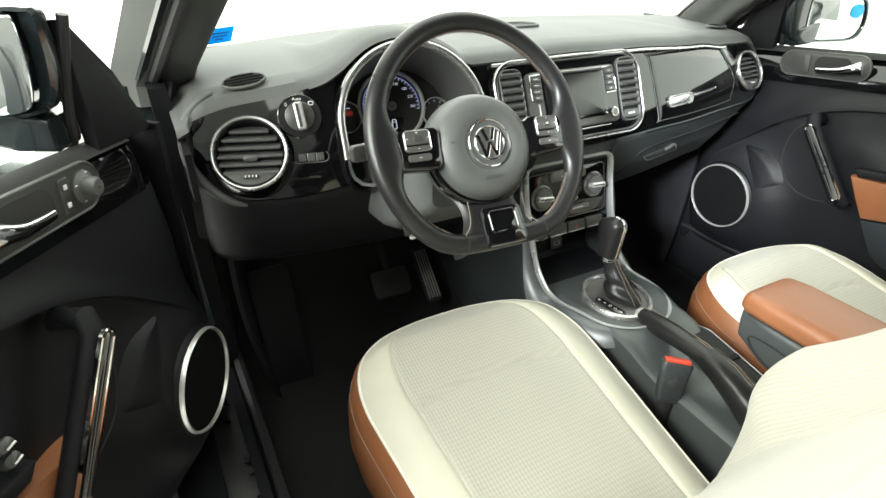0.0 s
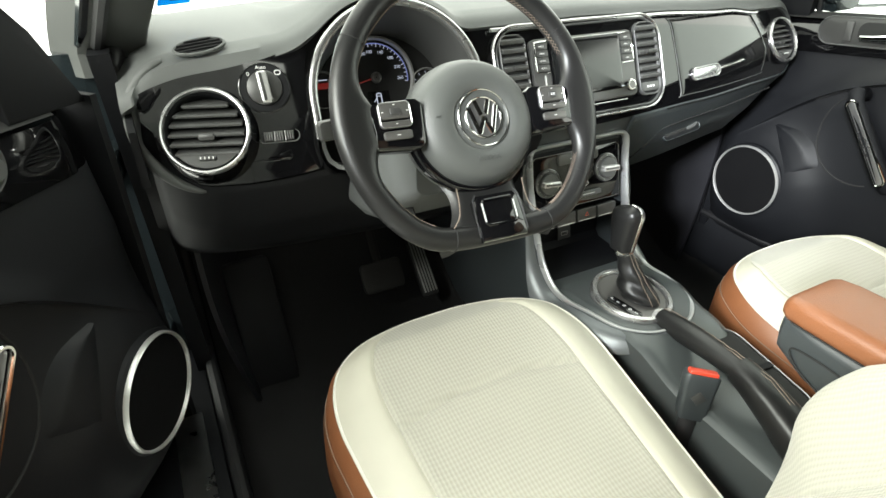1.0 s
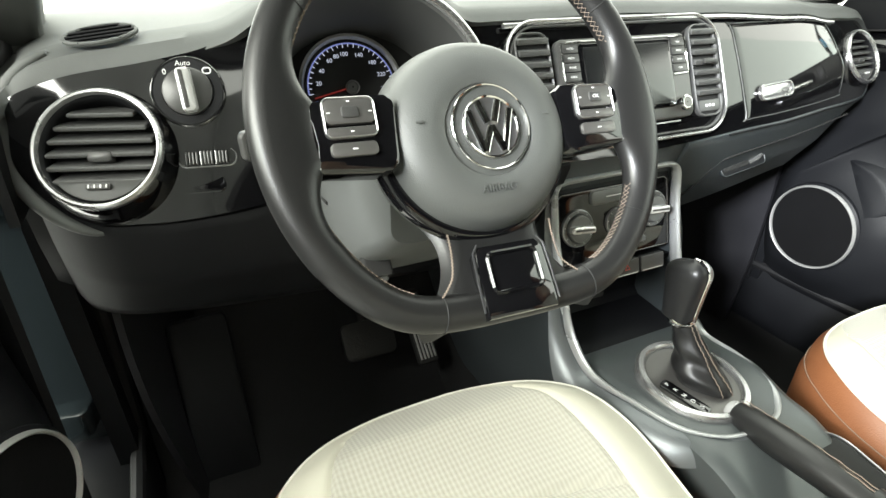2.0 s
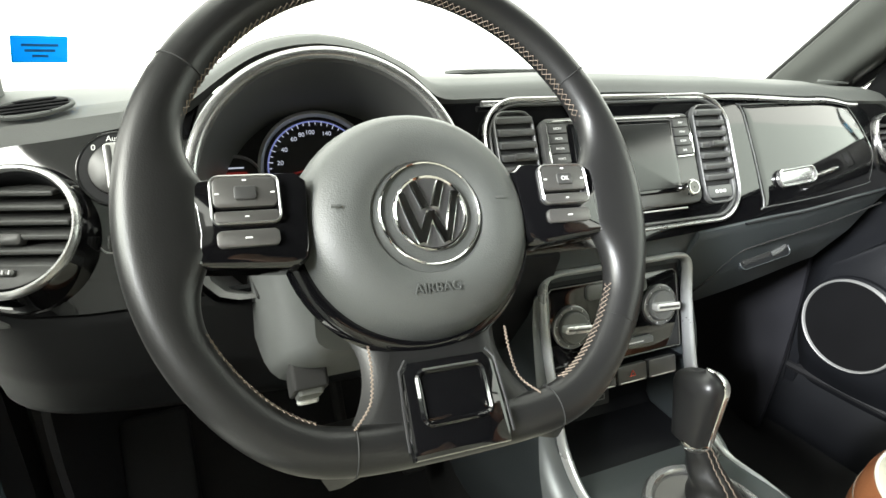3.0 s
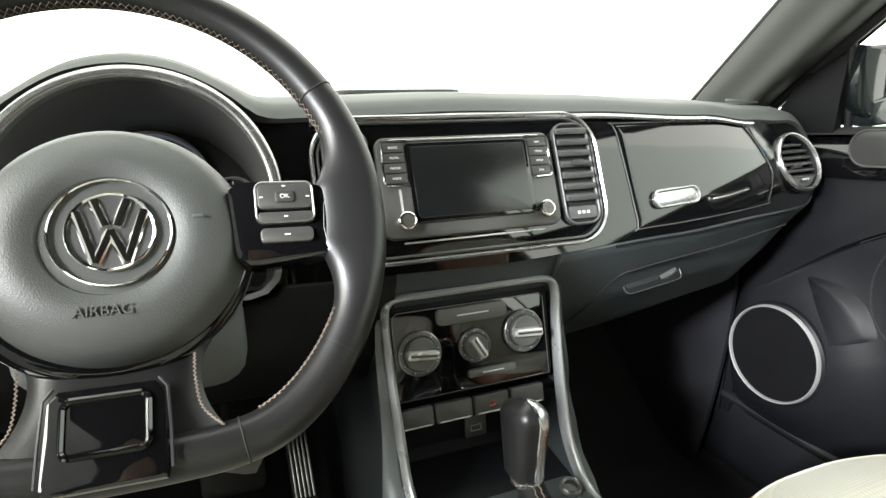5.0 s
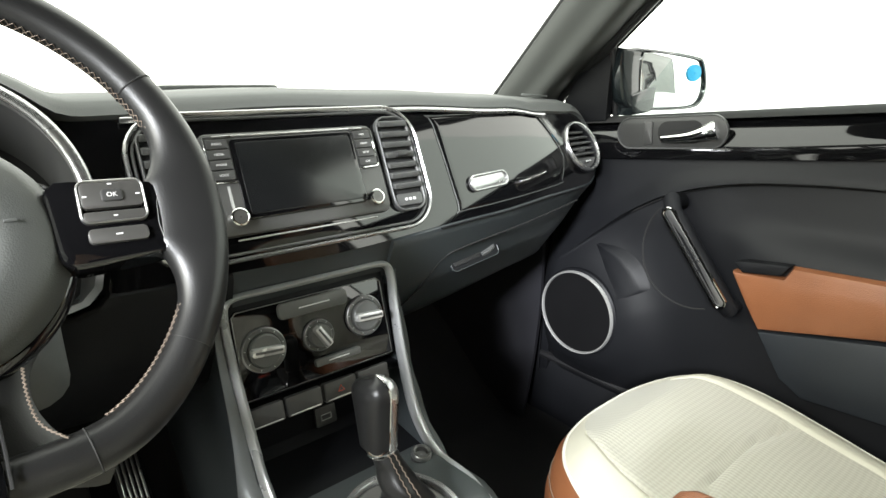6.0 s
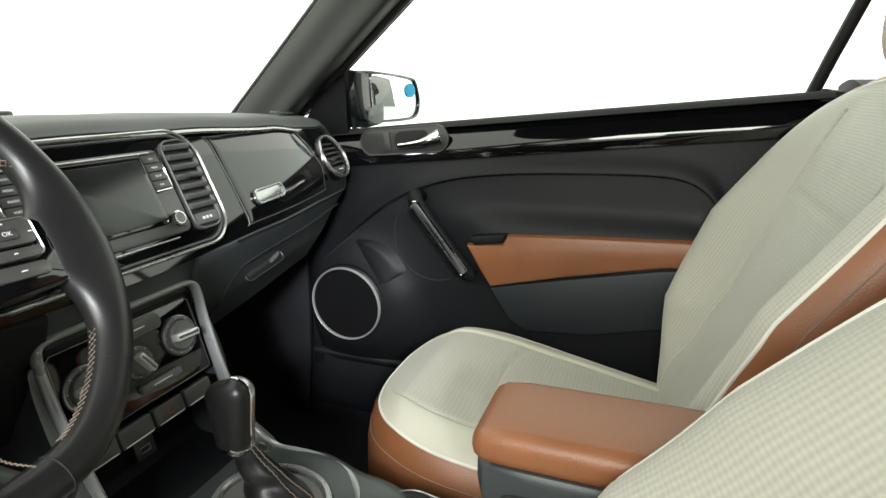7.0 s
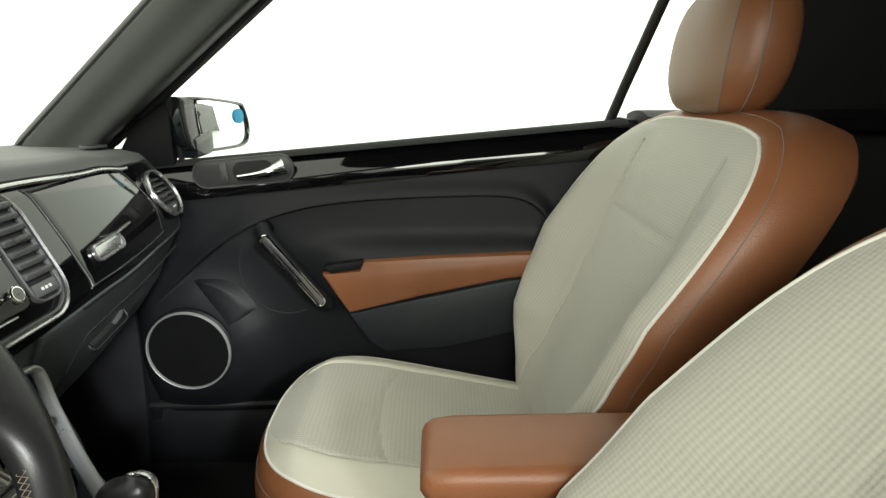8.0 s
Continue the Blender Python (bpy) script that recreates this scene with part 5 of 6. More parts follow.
for k in range(15):
    t = k / 14
    c = Vector((lerp(-0.018, -0.030, t), lerp(-0.225, -0.395, t), lerp(0.546, 0.486, t ** 1.4)))
    w, h = lerp(0.0215, 0.036, t) + 0.0006 * math.sin(k * 1.9), lerp(0.019, 0.036, t ** 0.8) + 0.0006 * math.cos(k * 2.3)
    brings.append([c + Vector((w * x, 0, h * q)) for x, q in [(math.copysign(abs(math.cos(s)) ** 0.7, math.cos(s)), math.copysign(abs(math.sin(s)) ** 0.7, math.sin(s))) for s in [2 * math.pi * j / 24 for j in range(24)]]])
part("boot", loft(brings), HIDE, hb, "creased black leather boot")
for dx in (0.004, 0.010):
    part("stitching", tube([p + Vector((dx + 0.0008 * (1 if k % 2 else -1), 0, 0.0178)) for k, p in enumerate(gp0)] + [b_ + Vector((dx, 0, 0)) for b_ in [sum(r_, Vector()) / 24 + Vector((0, 0, 0.028)) for r_ in brings[4::3]]], 0.0006, 5), THREAD, hb)

cup = thing("cup_holder", (0.045, -0.23, 0.44), "oval cup holder with a chrome rim", "cup holder")
o = rrect(0.074, 0.200, 0.036, 8)
cmx = pose(0.056, -0.214, 0.4985, 6, 0, -4)
part("rim", bezel(o, 0.0026, 0.006, cmx, 0.001), DARKSILVER, cup, "thin chrome rim")
part("well", slab(inset(o, 0.003), 0.0025, 0.0005, cmx), VOIDP, cup)
part("divider", box(0.07, 0.012, 0.006, cmx @ pose(0, 0.0, 0.004), 0.002), SOFT, cup)

arm = thing("armrest", (0.006, -0.5, 0.46), "tan leather centre armrest on a dark plastic base", "armrest")


def arm_ring(y, w, zlow, zhigh, r):
    return [(0.006 + x, y, (zlow + zhigh) / 2 + q) for x, q in rrect(w, zhigh - zlow, r, 5)]


part("pad", loft([arm_ring(*p) for p in ((-0.262, 0.090, 0.694, 0.712, 0.008), (-0.266, 0.106, 0.690, 0.719, 0.014), (-0.275, 0.114, 0.687, 0.723, 0.014), (-0.30, 0.118, 0.686, 0.726, 0.015), (-0.45, 0.120, 0.686, 0.728, 0.017), (-0.60, 0.120, 0.686, 0.726, 0.015), (-0.62, 0.112, 0.690, 0.720, 0.014))]), TAN, arm, "tan leather armrest pad")
part("pad_seam", tube([(0.006 - 0.0605, y, 0.694) for y in (-0.285, -0.4, -0.5, -0.6)], 0.0012, 6), VOIDP, arm)
part("base", loft([arm_ring(*p) for p in ((-0.268, 0.092, 0.660, 0.693, 0.009), (-0.275, 0.108, 0.640, 0.693, 0.014), (-0.32, 0.112, 0.615, 0.693, 0.018), (-0.42, 0.112, 0.59, 0.693, 0.02), (-0.60, 0.112, 0.58, 0.693, 0.02))]), LOWER, arm, "dark grey armrest base")
part("base_line", tube(smoothpath([(-0.0515, -0.60, 0.655), (-0.0515, -0.42, 0.657), (-0.0515, -0.33, 0.662), (-0.0505, -0.295, 0.655), (-0.0510, -0.32, 0.630), (-0.0512, -0.40, 0.604)], 6), 0.0014, 6), VOIDP, arm)
part("post", box(0.07, 0.09, 0.16, pose(0.006, -0.555, 0.53), 0.01), LOWER, arm)


def buckle(x, y, z, turn, label):
    b = thing("belt_buckle", (x, y, z - 0.12), label, "belt buckle", "belt buckles")
    m = pose(x, y, z, -14, 6, turn)
    part("body", loft([[m @ Vector((p[0] * s, p[1] * t, h)) for p in rrect(0.052, 0.026, 0.007, 4)] for h, s, t in ((-0.078, 0.74, 0.8), (-0.062, 0.86, 0.95), (-0.02, 0.98, 1.0), (-0.004, 1.02, 1.0), (0.0, 0.96, 0.9))]), LOWER, b)
    part("release", slab(rrect(0.044, 0.015, 0.003), 0.006, 0.002, m @ pose(0, -0.002, -0.001)), RED, b, "red release button")
    part("emblem", slab([(0, -0.012), (0.012, 0), (0, 0.012), (-0.012, 0)], 0.0012, 0.0004, m @ pose(0, -0.0130, -0.038, 90)), KEYDARK, b)
    part("stalk", tube([m @ Vector((0, 0, -0.07)), m @ Vector((0.0, 0.004, -0.12)), m @ Vector((0.004, 0.0, -0.19))], 0.013, 8, flat=0.45), RUBBER, b)
    return b


buckle(-0.078, -0.208, 0.549, -36, "dark grey belt buckle with a red release button")
buckle(0.640, -0.52, 0.535, 80, "black belt buckle end with red button by the seat")

# ---- pedals ----
pedals = thing("pedals", (-0.35, 0.55, 0.2), "worn rubber pedals and foot rest", "pedals")
part("brake_pedal", slab(rrect(0.105, 0.075, 0.014), 0.012, 0.005, axes((-0.325, 0.50, 0.375), (1, 0, 0), (0, -0.82, 0.57))), PEDAL, pedals, "worn black brake pedal")
part("brake_arm", tube([(-0.325, 0.515, 0.38), (-0.325, 0.57, 0.46), (-0.325, 0.60, 0.6)], 0.011, 8), VOIDP, pedals)
part("accelerator", slab(rrect(0.044, 0.16, 0.010), 0.014, 0.005, axes((-0.212, 0.515, 0.36), (1, 0, 0.02), (0, -0.72, 0.69))), PEDAL, pedals, "long grey accelerator pedal")
for k in range(5):
    part("pedal_rib", box(0.004, 0.14, 0.004, axes((-0.212, 0.515, 0.36), (1, 0, 0.02), (0, -0.72, 0.69)) @ pose(-0.015 + 0.0075 * k, 0, 0.015), 0.001), STEEL, pedals)
part("foot_rest", slab(rrect(0.105, 0.33, 0.012), 0.03, 0.006, axes((-0.622, 0.535, 0.30), (1, 0, 0.03), (0, -0.9, 0.43)), 0.0), SOFT, pedals, "dark rubber foot rest")
mat_ = thing("floor_mat", (-0.40, 0.25, 0.18), "black carpet floor mat before the driver seat", "floor mat")
part("mat", sheet(lambda u, v: (lerp(-0.60, -0.16, u), lerp(-0.05, 0.45, v), 0.186 + 0.004 * noise.noise((u * 5, v * 5, 1))), 16, 16, 0.008), CARPET, mat_)


# ---- seats ----
def cush_w(y):
    if y > -0.05:
        return 0.224 * max(0.0, 1 - ((y + 0.05) / 0.19) ** 2.5) ** (1 / 2.5)
    return lerp(0.224, 0.200, min(1, (-0.05 - y) / 0.31))


def cush_edge(y):
    return 0.528 - 0.17 * max(0.0, 0.06 - y) - 1.2 * max(0.0, y - 0.06) ** 2


def cush_top(x, y):
    w = max(cush_w(y), 1e-4)
    e = min(1.0, abs(x) / w)
    front = max(0.0, min(1.0, (0.14 - y) / 0.10))
    swell = 0.022 * (1 - e ** 4) * min(1, front * 1.5)
    bol = 0.008 * math.exp(-((e - 0.80) / 0.16) ** 2) * min(1, front)
    seam = 0.0035 * math.exp(-((abs(x) - 0.70 * w) / 0.0035) ** 2) * (1 if y < 0.10 else 0)
    seam += 0.006 * math.exp(-((y + 0.055 + 0.03 * (x / 0.17) ** 2) / 0.006) ** 2) * (1 if abs(x) < 0.70 * w else 0)
    crease = 0.0012 * noise.noise((x * 14, y * 14, 3.1))
    return cush_edge(y) + swell + bol - seam + crease


Y0, Y1 = -0.42, 0.14


def front_y(v):
    return lerp(Y0, Y1, 1 - (1 - v) ** 1.6)


def cush_part(u0, u1):
    def f(u, v):
        y = front_y(v)
        x = lerp(u0, u1, u) * cush_w(y)
        return (x, y, cush_top(x, y))
    return f


def cush_outline(n=60):
    out = [(cush_w(front_y(k / n)), front_y(k / n)) for k in range(n + 1)]
    return out + [(-x, y) for x, y in out[-2::-1]]


BZ0, BZ1 = 0.44, 1.045


BACK = [0.0, -0.352, 0.40]


def back_y(z):
    return BACK[1] - BACK[2] * (z - 0.474) + BACK[0] * 1.15 * (max(0.0, z - 0.5) / 0.45) ** 1.6


def back_w(z):
    if z > 0.80:
        return 0.302 * max(0.0, 1 - ((z - 0.80) / (BZ1 - 0.80)) ** 3.5) ** (1 / 3.5)
    return table(z, [(0.44, 0.150), (0.52, 0.195), (0.62, 0.256), (0.72, 0.292), (0.80, 0.302)])


def back_pt(x, z):
    w = max(back_w(z), 1e-4)
    e = min(1.0, abs(x) / w)
    deep = BACK[0] == 0.0
    fade = max(0.0, min(1.0, (1.03 - z) / 0.22)) ** 0.7 * max(0.0, min(1.0, (z - (0.42 if deep else 0.50)) / 0.22))
    crest = fade * ((0.088 if deep else 0.085) * math.exp(-((e - 0.92) / 0.26) ** 2))
    if not deep:
        crest += 0.045 * math.exp(-((z - 0.66) / 0.09) ** 2) * math.exp(-((e - 0.92) / 0.26) ** 2)
    mid = 0.012 * (1 - e * e) * min(1.0, (BZ1 - z) / 0.1)
    seam = 0.005 * math.exp(-((abs(x) - 0.150 - 0.02 * (z - 0.7)) / 0.0035) ** 2) * (1 if z < 1.0 else 0)
    seam += 0.004 * math.exp(-((z - 0.875) / 0.004) ** 2) * (1 if abs(x) < 0.15 else 0)
    return Vector((x, back_y(z) + crest + mid - seam + 0.0012 * noise.noise((x * 13, z * 13, 7)), z))


def back_z(v):
    return lerp(BZ0, BZ1, 1 - (1 - v) ** 1.6)


def back_part(u0, u1):
    def f(u, v):
        z = back_z(v)
        return back_pt(lerp(u0, u1, u) * back_w(z), z)
    return f


def back_outline(n=60):
    out = [back_pt(back_w(back_z(k / n)), back_z(k / n)) for k in range(n + 1)]
    return out + [Vector((-p.x, p.y, p.z)) for p in out[-2::-1]]


def seat(label, lean, base, tilt):
    BACK[:] = lean, base, tilt
    s = thing("car_seat", (0, -0.15, 0.18), label, "car seat", "front seats")
    c = part("cushion", sheet(cush_part(-0.70, 0.70), 60, 90), FABRIC, s, "cream ribbed fabric seat cushion")
    part("bolster", sheet(cush_part(-1, -0.70), 20, 90), CREAM, s, "smooth cream side bolster")
    part("bolster", sheet(cush_part(0.70, 1), 20, 90), CREAM, s, "smooth cream side bolster")
    co = cush_outline()
    edge = [Vector((x, y, cush_top(x, y) - 0.001)) for x, y in co]
    part("piping", tube(edge, 0.0026, 8), PIPING, s, "white piping")
    rings = []
    for off, dz in ((0.0, 0.0), (0.012, -0.012), (0.022, -0.045), (0.024, -0.09), (0.016, -0.13), (-0.01, -0.155), (-0.05, -0.165)):
        row = []
        for k, (x, y) in enumerate(co):
            a, b = Vector(co[max(0, k - 1)]), Vector(co[min(len(co) - 1, k + 1)])
            t = (b - a).normalized() if (b - a).length > 1e-9 else Vector((0, 1))
            nrm = Vector((t.y, -t.x))
            drop = dz * (1 + 0.35 * max(0.0, (y + 0.3) / 0.44))
            row.append((x + nrm.x * off, y + nrm.y * off, edge[k].z + drop))
        rings.append(row)
    part("side_cover", loft(rings, False, False), TAN, s, "tan leather side of the cushion")
    part("stitching", tube([lerp(Vector(p), Vector(q), 0.55) + Vector((0, 0, 0.002)) for p, q in zip(rings[1], rings[2])], 0.0008, 5), THREAD, s)
    part("base_shroud", loft([[(x, y, z) for x, y in ((-0.215, -0.36), (0.215, -0.36), (0.215, 0.06), (-0.215, 0.06))] for z in (0.27, 0.40)]), SOFT, s, "black plastic seat base")
    for sx in (-1, 1):
        part("rail", box(0.035, 0.52, 0.06, pose(sx * 0.17, -0.12, 0.215), 0.006), RUBBER, s)
    # backrest
    part("backrest", sheet(back_part(-0.52, 0.52), 44, 90, 0, True), FABRIC, s, "cream ribbed fabric backrest")
    part("back_bolster", sheet(back_part(-1, -0.52), 26, 90, 0, True), FABRIC, s, "cream ribbed backrest bolster")
    part("back_bolster", sheet(back_part(0.52, 1), 26, 90, 0, True), FABRIC, s, "cream ribbed backrest bolster")
    bo = back_outline()
    part("back_piping", tube([p + Vector((0, -0.001, 0)) for p in bo], 0.0027, 8), PIPING, s, "white piping")
    rings = []
    for off, dy in ((0.0, 0.0), (0.010, -0.010), (0.018, -0.045), (0.016, -0.09), (0.004, -0.122), (-0.03, -0.14), (-0.10, -0.150)):
        row = []
        for k, p in enumerate(bo):
            a, b = bo[max(0, k - 1)], bo[min(len(bo) - 1, k + 1)]
            t = Vector((b.x - a.x, b.z - a.z))
            t = t.normalized() if t.length > 1e-9 else Vector((0, 1))
            row.append((p.x + t.y * off, p.y + dy, p.z - t.x * off))
        rings.append(row)
    part("back_cover", loft(rings, False, False), TAN, s, "tan leather side of the backrest")
    part("back_stitching", tube([lerp(Vector(p), Vector(q), 0.45) for p, q in zip(rings[1], rings[2])], 0.0008, 5), THREAD, s)
    part("back_shell", loft([[(-0.11, back_y(0.5) - 0.16, 0.40), (0.11, back_y(0.5) - 0.16, 0.40), (0.11, back_y(0.98) - 0.16, 0.95), (-0.11, back_y(0.98) - 0.16, 0.95)],
                             [(-0.12, back_y(0.5) - 0.13, 0.40), (0.12, back_y(0.5) - 0.13, 0.40), (0.12, back_y(0.98) - 0.13, 0.97), (-0.12, back_y(0.98) - 0.13, 0.97)]]), SOFT, s)
    # head restraint
    yh = back_y(1.06)

    def head(a0, a1):
        def f(u, v):
            a = radians(lerp(a0, a1, u))
            t = v
            q = max(0.0, 1 - abs(2 * t - 1) ** 2.4) ** (1 / 2.4)
            z = lerp(1.052, 1.246, t)
            cx, cy = math.cos(a), math.sin(a)
            x = 0.126 * math.copysign(abs(cx) ** 0.75, cx) * (0.45 + 0.55 * q)
            y = 0.070 * math.copysign(abs(cy) ** 0.85, cy) * (0.35 + 0.65 * q)
            return (x + 0.022, yh - 0.032 + y - 0.10 * (z - 1.07), z)
        return f

    part("headrest", sheet(head(42, 138), 24, 28), LITTAN, s, "tan vinyl headrest front, lightened to stand in for window light")
    part("headrest_cover", sheet(head(138, 402), 50, 28), TAN, s, "tan leather headrest sides and back")
    part("headrest_top", sheet(lambda u, v: tuple(lerp(Vector(head(0, 360)(u, 1.0)), Vector((0.02, yh - 0.05, 1.247)), v)), 40, 4), TAN, s)
    part("headrest_bottom", sheet(lambda u, v: tuple(lerp(Vector(head(0, 360)(u, 0.0)), Vector((0.02, yh - 0.03, 1.051)), v)), 40, 4, 0, True), TAN, s)
    for a in (138, 42, 172):
        part("headrest_seam", tube([Vector(head(a, a)(0, 0.04 + 0.92 * k / 20)) * 1.0 for k in range(21)], 0.0014, 6), THREAD, s)
    for sx in (-1, 1):
        part("headrest_post", tube([(0.02 + sx * 0.055, yh - 0.045, 0.99), (0.02 + sx * 0.055, yh - 0.05, 1.09)], 0.006, 10), CHROME, s, "chrome headrest post")
    return s


XF[0] = Matrix.Identity(4)
XF[0] = pose(-0.366, 0, 0) @ Matrix.Diagonal((1.028, 1, 1, 1))
seat("cream fabric and tan leather driver seat", -0.10, -0.398, 0.29)
XF[0] = pose(0.396, -0.122, 0)
seat("cream fabric and tan leather front passenger seat", 0.0, -0.352, 0.40)
XF[0] = Matrix.Identity(4)


# ---- doors ----
def belt(y):
    return 0.966 - 0.088 * y


def gloss_low(y):
    return 0.884 - 0.098 * y


def DM(y, z, x=0.70, tilt=0.0):
    """On the inner side of the right door: local X to the rear, Y up, Z into the cabin."""
    return axes((x, y, z), (0, -1, 0), (-1, 0, 0)) @ pose(0, 0, 0, 0, 0, tilt)


def yz(pts):
    return [(-y, z) for y, z in pts]


ARCH = smoothpath([(0.44, 0.56, 0), (0.36, 0.62, 0), (0.28, 0.695, 0), (0.20, 0.760, 0), (0.12, 0.806, 0), (0.02, 0.838, 0), (-0.10, 0.855, 0), (-0.25, 0.863, 0), (-0.40, 0.866, 0), (-0.47, 0.858, 0), (-0.515, 0.832, 0), (-0.545, 0.79, 0), (-0.58, 0.755, 0), (-0.65, 0.745, 0), (-0.74, 0.745, 0)], 8)


def arch_z(y):
    """The height of the seam that arches over the door inset."""
    for a, b in zip(ARCH, ARCH[1:]):
        if b.x <= y <= a.x:
            return lerp(a.y, b.y, (a.x - y) / max(1e-6, a.x - b.x))
    return ARCH[0].y if y > 0 else ARCH[-1].y


def panel_x(y, z):
    x = 0.700 + 0.016 * max(0.0, (z - 0.75) / 0.13)
    d = math.hypot((y - 0.285) / 0.150, (z - 0.515) / 0.143)
    x -= 0.034 / (1 + math.exp(max(-60, min(60, (d - 1.0) * 7))))
    x -= 0.022 / (1 + math.exp((y + 0.02) * 50)) * math.exp(-((z - 0.69) / 0.07) ** 4)
    a = arch_z(y)
    fade = max(0.0, min(1.0, (0.36 - y) / 0.22))
    if z < a:
        x += 0.015 * fade * min(1.0, (a - z) / 0.006) * max(0.0, 1 - max(0.0, a - z - 0.08) / 0.16)
    else:
        x -= 0.010 * fade * math.exp(-((z - a) / 0.03) ** 2)
    x += 0.05 * max(0, (0.42 - z) / 0.14) ** 2 + 0.03 * max(0, (y - 0.36) / 0.06) ** 2
    return x


def door(name, label, driver_side):
    d = thing(name, (0.76, 0.0, 0.33), label, "car door", "front doors", "structure")

    def panel(u, v):
        y = lerp(0.42, -0.715, u)
        a = arch_z(y)
        z = lerp(0.25, a - 0.007, v / 0.66) if v <= 0.66 else (lerp(a - 0.007, a, (v - 0.66) / 0.04) if v <= 0.70 else lerp(a, gloss_low(y) + 0.002, (v - 0.70) / 0.30))
        return (panel_x(y, z), y, z)
    part("inner_panel", sheet(panel, 130, 100), DOORP, d, "black grained door panel")

    def gloss(u, v):
        y = lerp(0.40, -0.705, u)
        z = lerp(gloss_low(y), belt(y) - 0.016, v)
        return (0.707 + (0.008 if driver_side else 0.022) * v - (0.003 if driver_side else 0.009) * math.sin(math.pi * v) + 0.03 * max(0, (y - 0.34) / 0.06) ** 2, y, z)
    part("gloss_trim", sheet(gloss, 50, 12), PIANO, d, "gloss black upper door trim")

    def cap(u, v):
        y = lerp(0.36, -0.70, u)
        return (lerp(0.716, 0.775, v), y, belt(y) - 0.017 + 0.019 * math.sin(math.pi * min(1, v * 1.15 + 0.05)) ** 0.6)
    part("belt_cap", sheet(cap, 40, 10), VOIDP, d, "black upper door cap")
    part("outer_skin", loft([[(0.775, y, 0.24), (0.775, y, belt(y) - 0.012), (0.80, y, belt(y) - 0.008), (0.835, y, 0.86), (0.855, y, 0.62), (0.85, y, 0.24)] for y in (0.46, 0.2, -0.2, -0.70)]), PAINT, d, "gloss black painted outer door skin")
    part("door_edge", sheet(lambda u, v: (lerp(0.705, 0.80, u), 0.42 + 0.03 * u, lerp(0.30, 0.93, v)), 4, 8, 0.01), SOFT, d)
    part("rear_edge", sheet(lambda u, v: (lerp(0.703, 0.80, u), -0.712, lerp(0.30, 1.0, v)), 4, 8, 0.01), SOFT, d)
    # tan insert and the pocket below
    tan_o = yz([(-0.025, 0.694), (-0.055, 0.640), (-0.082, 0.600), (-0.25, 0.640), (-0.44, 0.680), (-0.66, 0.705), (-0.66, 0.742), (-0.50, 0.741), (-0.30, 0.734), (-0.118, 0.724), (-0.108, 0.703)])
    if driver_side:
        tan_o = yz([(0.052, 0.662), (0.030, 0.622), (-0.010, 0.585), (-0.082, 0.590)]) + tan_o[3:]
    part("armrest_insert", slab(tan_o, 0.034, 0.012, DM(0, 0, 0.705)), TAN, d, "tan leather armrest insert")
    pk = yz([(-0.082, 0.597), (-0.105, 0.560), (-0.128, 0.525), (-0.165, 0.503), (-0.30, 0.512), (-0.44, 0.545), (-0.66, 0.60), (-0.66, 0.702), (-0.44, 0.676), (-0.25, 0.636)])
    part("door_pocket", slab(pk, 0.030, 0.006, DM(0, 0, 0.705)), POCKET, d, "dark grey door pocket")
    part("grip_cup", slab(yz([(-0.03, 0.712), (-0.045, 0.697), (-0.105, 0.706), (-0.118, 0.727), (-0.045, 0.718)]), 0.036, 0.004, DM(0, 0, 0.705)), SOFT, d)
    # groove of the round plate, and the pull
    part("round_groove", tube([(panel_x(0.062 + 0.108 * math.cos(radians(a)), 0.700 + 0.108 * math.sin(radians(a))) - 0.0003, 0.062 + 0.108 * math.cos(radians(a)), 0.700 + 0.108 * math.sin(radians(a))) for a in range(-112, 62, 6)], 0.0020, 6), VOIDP, d, "dark seam round the pull handle")
    part("arch_seam", tube([(panel_x(y, arch_z(y) - 0.0035), y, arch_z(y) - 0.0035) for y in [lerp(0.20, -0.56, k / 60) for k in range(61)]], 0.0018, 6), VOIDP, d, "dark seam below the upper door roll")
    T, B = Vector((0.652, 0.092, 0.795)), Vector((0.662, -0.032, 0.630))
    up = (B - T).normalized()
    pull = part("pull_handle", tube([T + Vector((0.05, 0.006, 0.002)), T + Vector((0.012, 0.002, 0.008)), lerp(T, B, 0.06), lerp(T, B, 0.3), lerp(T, B, 0.6), lerp(T, B, 0.94), B + Vector((0.012, 0, -0.006)), B + Vector((0.05, -0.004, -0.004))], 0.0175, 14, up=(1, 0, 0), flat=0.85), SOFT, d, "slanting black pull handle")
    m = axes((T + B) / 2 + Vector((-0.0125, 0, 0)), tuple(up), (-1, 0, -0.05))
    ln = (B - T).length
    part("inlay_frame", bezel(rrect(ln * 0.98, 0.027, 0.0125), 0.0048, 0.006, m, 0.0012), CHROME, pull, "bright silver inlay rim")
    part("inlay", slab(rrect(ln * 0.93, 0.014, 0.006), 0.002, 0.001, m), DARKSILVER, pull, "grey metal inlay")
    # speaker
    sm_ = DM(0.288, 0.515, 0.664) if not driver_side else DM(0.302, 0.517, 0.664) @ Matrix.Diagonal((0.94, 0.94, 1, 1))
    spk = part("speaker", lathe([(0.104, -0.02), (0.101, -0.004), (0.096, 0.0)], sm_, 60, False), DOORP, d, "round door loudspeaker with a silver ring")
    part("ring", lathe([(0.0965, -0.002), (0.0958, 0.005), (0.0942, 0.0075), (0.0922, 0.0065), (0.0910, 0.002), (0.0905, -0.002)], sm_, 72, False), RINGS, spk, "bright silver speaker ring")
